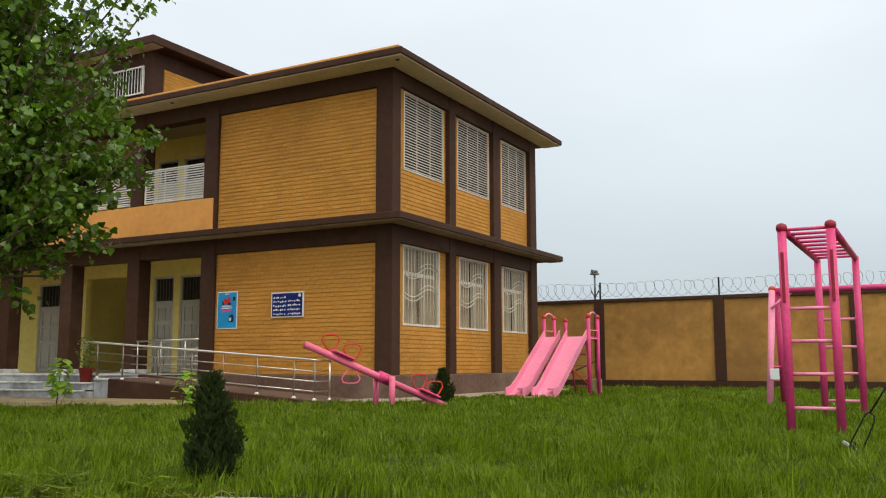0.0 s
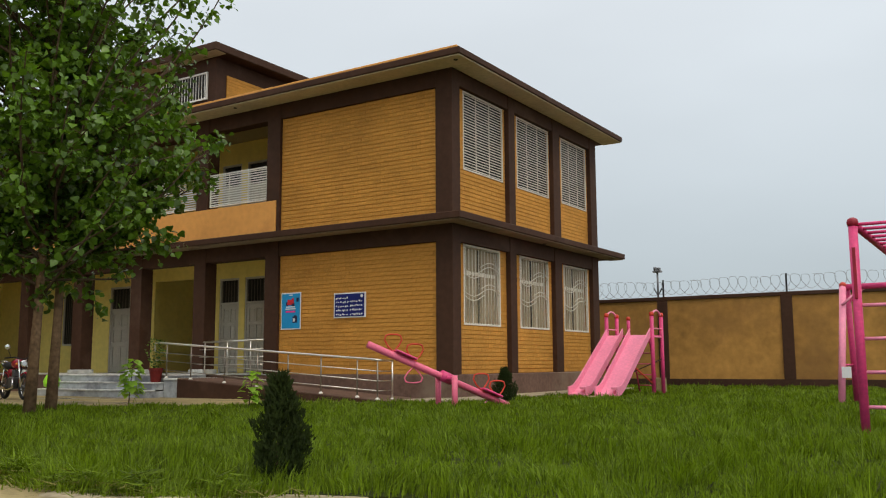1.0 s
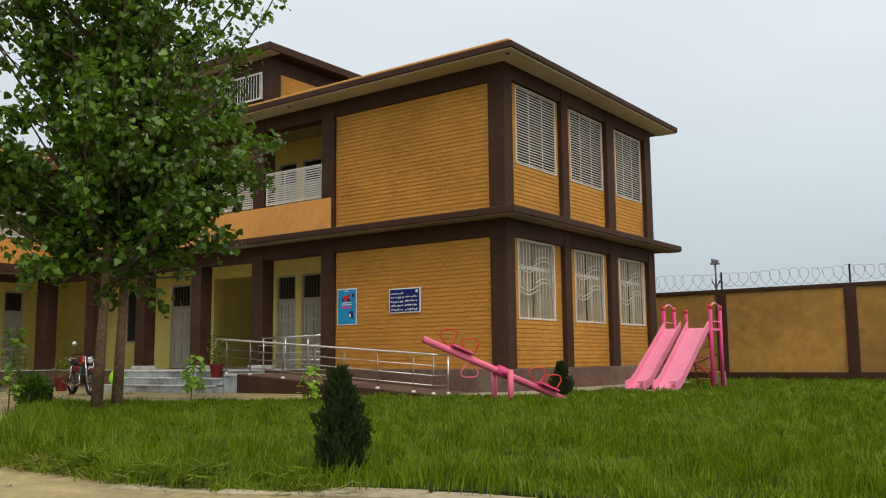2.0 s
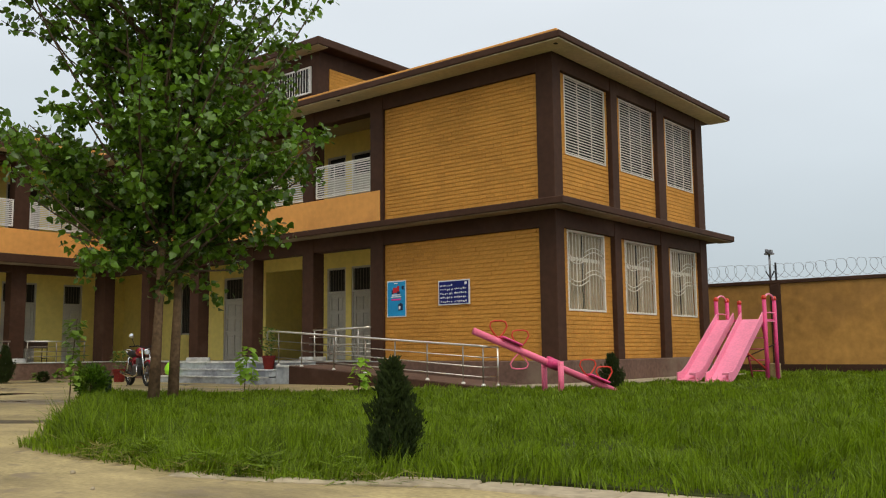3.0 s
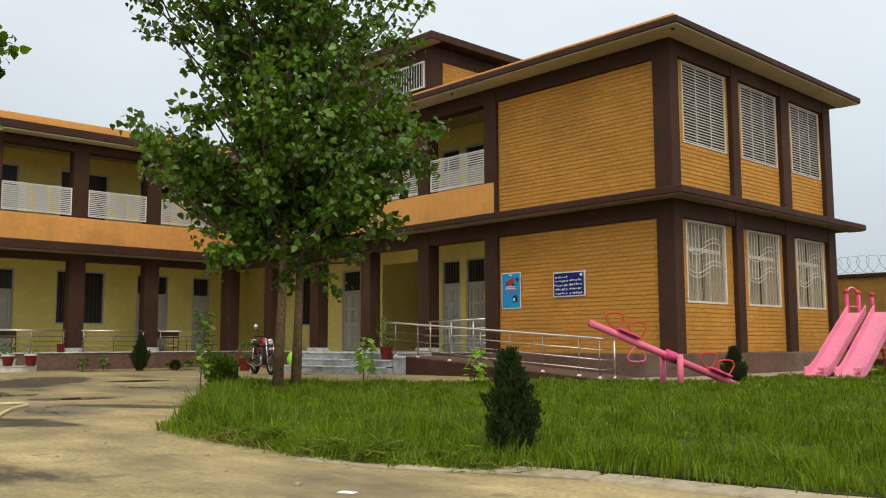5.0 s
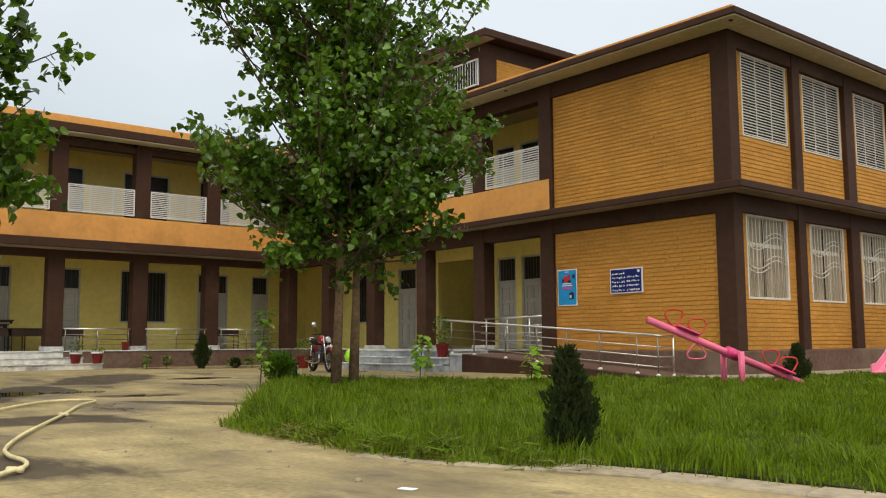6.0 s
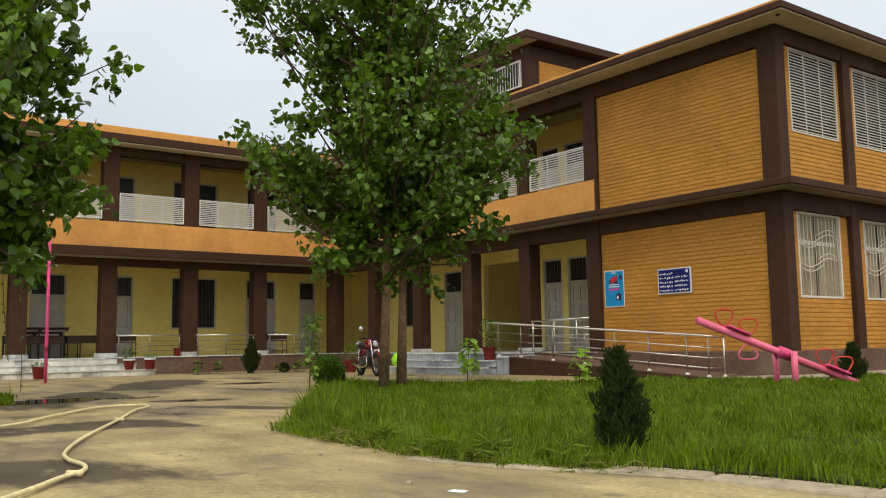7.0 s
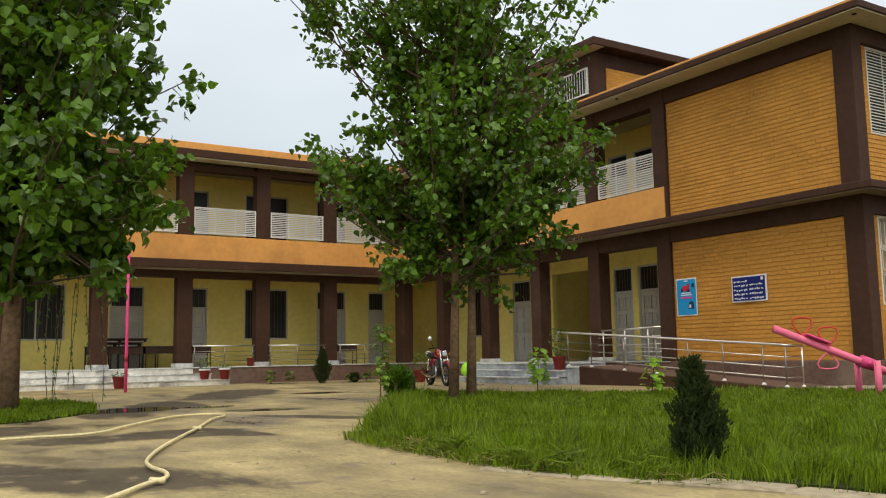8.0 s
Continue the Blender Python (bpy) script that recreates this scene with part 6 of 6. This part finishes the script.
def desk(at, label, w=1.1, d=0.45, h=0.74):
    t_ = thing("school_desk", label, "desk", "school desks", at=at)
    part("desktop", Shape().box(-w / 2, w / 2, -d / 2, d / 2, h - 0.03, h, 0.006), TIMBER, t_)
    part("front_panel", Shape().box(-w / 2 + 0.04, w / 2 - 0.04, -d / 2 + 0.02, -d / 2 + 0.04, h - 0.26, h - 0.035, 0.003), TIMBER, t_)
    part("shelf", Shape().box(-w / 2 + 0.05, w / 2 - 0.05, -d / 2 + 0.05, d / 2 - 0.03, h - 0.2, h - 0.18, 0.004), TIMBER, t_)
    for sx in (-1, 1):
        for sy in (-1, 1):
            x, y = sx * (w / 2 - 0.04), sy * (d / 2 - 0.04)
            part("leg", Shape().tube([(x, y, 0), (x, y, h - 0.03)], 0.016, 6), BLACK, t_)
        part("stretcher", Shape().tube([(sx * (w / 2 - 0.04), -d / 2 + 0.04, 0.12), (sx * (w / 2 - 0.04), d / 2 - 0.04, 0.12)], 0.012, 6), BLACK, t_)
    return t_


for y, x, z, r_ in ((7.0, -31.2, FLOOR, 90), (8.15, -31.25, FLOOR, 90), (9.35, -31.2, FLOOR, 90), (6.2, -31.0, FLOOR, 84), (6.65, -31.65, FLOOR, 90), (7.65, -31.7, FLOOR, 88), (15.1, -31.2, FLOOR, 90)):
    desk(pose(x, y, z, 0, 0, r_), "dark wooden school desk standing in the corridor")
for y, x, z, r_ in ((7.05, -31.2, FLOOR + 0.745, 96), (6.3, -31.0, FLOOR + 0.745, 80), (7.2, -31.2, FLOOR + 0.88, 84), (6.35, -31.0, FLOOR + 0.88, 97)):
    b = thing("school_bench", "dark wooden bench stacked upon a desk", "bench", "stacked benches", at=pose(x, y, z, 0, 0, r_))
    part("seat", Shape().box(-0.5, 0.5, -0.14, 0.14, 0.10, 0.13, 0.006), TIMBER, b)
    part("rail", Shape().box(-0.48, 0.48, -0.02, 0.02, 0.05, 0.10, 0.004), TIMBER, b)
    for sx in (-0.42, 0.42):
        part("leg", Shape().box(sx - 0.02, sx + 0.02, -0.13, 0.13, 0.0, 0.10, 0.004), TIMBER, b)

# ---- motorcycle ----
CHROME = material("chrome", (0.7, 0.7, 0.7), 0.12, 0.03, 30, 3, 0, metal=1.0)
MRED = material("motorcycle_red", (0.26, 0.006, 0.02), 0.25, 0.06, 30, 3, 0, spec=0.5)
ENGINE = material("engine_metal", (0.12, 0.12, 0.12), 0.4, 0.2, 30, 4, 0.1, metal=0.7)
moto = thing("motorcycle", "parked red motorcycle with chrome mirror and black tyres", "motorcycle", at=pose(-20.72, 12.88, 0, 0, 0, -12))


def ring(cx, r_, z, minor, seg=22):
    return Shape().tube([(cx + r_ * math.cos(2 * math.pi * i / seg), 0, z + r_ * math.sin(2 * math.pi * i / seg)) for i in range(seg)], minor, 8, closed=True)


for cx in (-0.62, 0.64):
    wheel = part("wheel", ring(cx, 0.265, 0.31, 0.05), BLACK, moto, "black tyre", smooth=True)
    part("rim", ring(cx, 0.215, 0.31, 0.014), CHROME, wheel, smooth=True)
    part("hub", Shape().tube([(cx, -0.07, 0.31), (cx, 0.07, 0.31)], 0.05, 10), ENGINE, wheel, smooth=True)
    for i in range(6):
        a = 2 * math.pi * i / 6
        part("spoke", Shape().tube([(cx, 0, 0.31), (cx + 0.21 * math.cos(a), 0, 0.31 + 0.21 * math.sin(a))], 0.012, 5), ENGINE, wheel)
    arc = [(cx + 0.335 * math.cos(a), 0, 0.31 + 0.335 * math.sin(a)) for a in [radians(v) for v in range(20, 165, 12)]]
    part("mudguard", Shape().tube(arc, 0.035, 8), MRED, moto, "red mudguard", smooth=True)
tank = Shape().tube([(-0.12, 0, 0.80), (0.0, 0, 0.86), (0.16, 0, 0.87), (0.3, 0, 0.82), (0.36, 0, 0.78)], [0.07, 0.12, 0.135, 0.11, 0.05], 12)
part("fuel_tank", tank, MRED, moto, "glossy red fuel tank", smooth=True)
part("side_panel", Shape().tube([(-0.42, 0, 0.66), (-0.2, 0, 0.66), (-0.05, 0, 0.68)], [0.05, 0.11, 0.05], 10), MRED, moto, smooth=True)
part("seat", Shape().tube([(-0.75, 0, 0.84), (-0.5, 0, 0.82), (-0.25, 0, 0.79), (-0.08, 0, 0.8)], [0.06, 0.1, 0.11, 0.07], 10), BLACK, moto, "black seat", smooth=True)
part("engine", Shape().box(-0.16, 0.2, -0.13, 0.13, 0.25, 0.55, 0.04).box(0.0, 0.16, -0.09, 0.09, 0.55, 0.72, 0.02), ENGINE, moto)
part("exhaust", Shape().tube([(0.18, -0.12, 0.5), (0.24, -0.14, 0.3), (0.0, -0.15, 0.24), (-0.4, -0.16, 0.27), (-0.85, -0.16, 0.36)], [0.02, 0.022, 0.025, 0.045, 0.045], 8), CHROME, moto, smooth=True)
for sy in (-1, 1):
    part("fork", Shape().tube([(0.64, 0.09 * sy, 0.31), (0.42, 0.09 * sy, 0.95)], 0.022, 8), CHROME, moto, smooth=True)
    part("shock", Shape().tube([(-0.6, 0.1 * sy, 0.33), (-0.45, 0.1 * sy, 0.72)], 0.028, 8), CHROME, moto, smooth=True)
    part("mirror_stem", Shape().tube([(0.36, 0.25 * sy, 1.02), (0.36, 0.33 * sy, 1.22)], 0.009, 6), BLACK, moto)
    part("mirror", Shape().lathe([(0.02, -0.02), (0.062, -0.012), (0.066, 0.008), (0.05, 0.014)], (0, 0, 0), 14), CHROME, moto, "round chrome mirror", smooth=True, at=pose(0.36, 0.34 * sy, 1.27, 0, 90, 0))
    part("indicator", Shape().lathe([(0.012, -0.03), (0.03, 0), (0.012, 0.03)], (0.5, 0.16 * sy, 0.86), 8), material("amber_lens", (0.8, 0.25, 0.02), 0.3, 0.02, 20, 2, 0), moto)
part("handlebar", Shape().tube([(0.26, -0.36, 1.0), (0.38, -0.18, 1.02), (0.4, 0, 0.97), (0.38, 0.18, 1.02), (0.26, 0.36, 1.0)], 0.015, 8), BLACK, moto, smooth=True)
part("headlight", Shape().tube([(0.42, 0, 0.88), (0.53, 0, 0.87)], [0.06, 0.09], 14), BLACK, moto, smooth=True)
part("headlight_lens", Shape().tube([(0.53, 0, 0.87), (0.55, 0, 0.87)], [0.085, 0.06], 14), CHROME, moto)
part("frame_tube", Shape().tube([(0.42, 0, 0.85), (0.2, 0, 0.3), (-0.2, 0, 0.25), (-0.35, 0, 0.6), (-0.8, 0, 0.74)], 0.022, 8), BLACK, moto, smooth=True)
part("grab_rail", Shape().tube([(-0.55, -0.1, 0.86), (-0.88, -0.08, 0.93), (-0.92, 0, 0.93), (-0.88, 0.08, 0.93), (-0.55, 0.1, 0.86)], 0.011, 6), CHROME, moto, smooth=True)
part("stand", Shape().tube([(-0.1, -0.12, 0.28), (-0.15, -0.26, 0.0)], 0.013, 6), BLACK, moto)

# ---- hanging strands under the yard tree ----
strand_rng = random.Random(61)
vine = thing("hanging_vine", "thin weeping strands with narrow leaves by the trunk", "vine")
for k in range(9):
    x, y = -15.0 + strand_rng.uniform(-0.4, 0.4), 1.9 + strand_rng.uniform(0.0, 1.1)
    z1, z0 = strand_rng.uniform(1.7, 2.3), strand_rng.uniform(0.15, 1.0)
    pts = [(x + 0.05 * math.sin(4 * u + k), y + 0.05 * math.cos(3 * u + k), z1 + (z0 - z1) * u) for u in [i / 6 for i in range(7)]]
    part("strand", Shape().tube(pts, 0.006, 4), BARK, vine)
    spots = []
    for _ in range(26):
        u = strand_rng.random()
        i0 = min(5, int(u * 6))
        q = Vector(pts[i0]).lerp(Vector(pts[i0 + 1]), u * 6 - i0)
        L_ = strand_rng.uniform(0.04, 0.08)
        a = strand_rng.uniform(0, 6.28)
        spots.append((q, (math.cos(a) * 0.6, math.sin(a) * 0.6, -1), (math.sin(a), math.cos(a), 0.3), L_, L_ * 0.35))
    leaf_mesh("leaflet", spots, LEAF, vine)

solid("planter_box", Shape().box(-16.32, -16.04, 9.12, 9.40, -0.02, 0.36, 0.01).box(-16.35, -16.01, 9.09, 9.43, 0.36, 0.40, 0.008), material("dark_green_paint", (0.02, 0.035, 0.02), 0.6, 0.2, 20, 2, 0.1), "dark green planter box beside the lawn shrub", "planter")
for x, y, h, sd in ((-27.5, 12.6, 0.35, 71), (-27.4, 13.5, 0.28, 72), (-27.3, 14.1, 0.3, 73), (-27.6, 11.4, 0.4, 74), (-27.2, 10.6, 0.45, 75)):
    sapling(pose(x, y, 0), h, random.Random(sd), LEAF, "low straggly green plant along the plinth", 0.12, 40, 0.05)
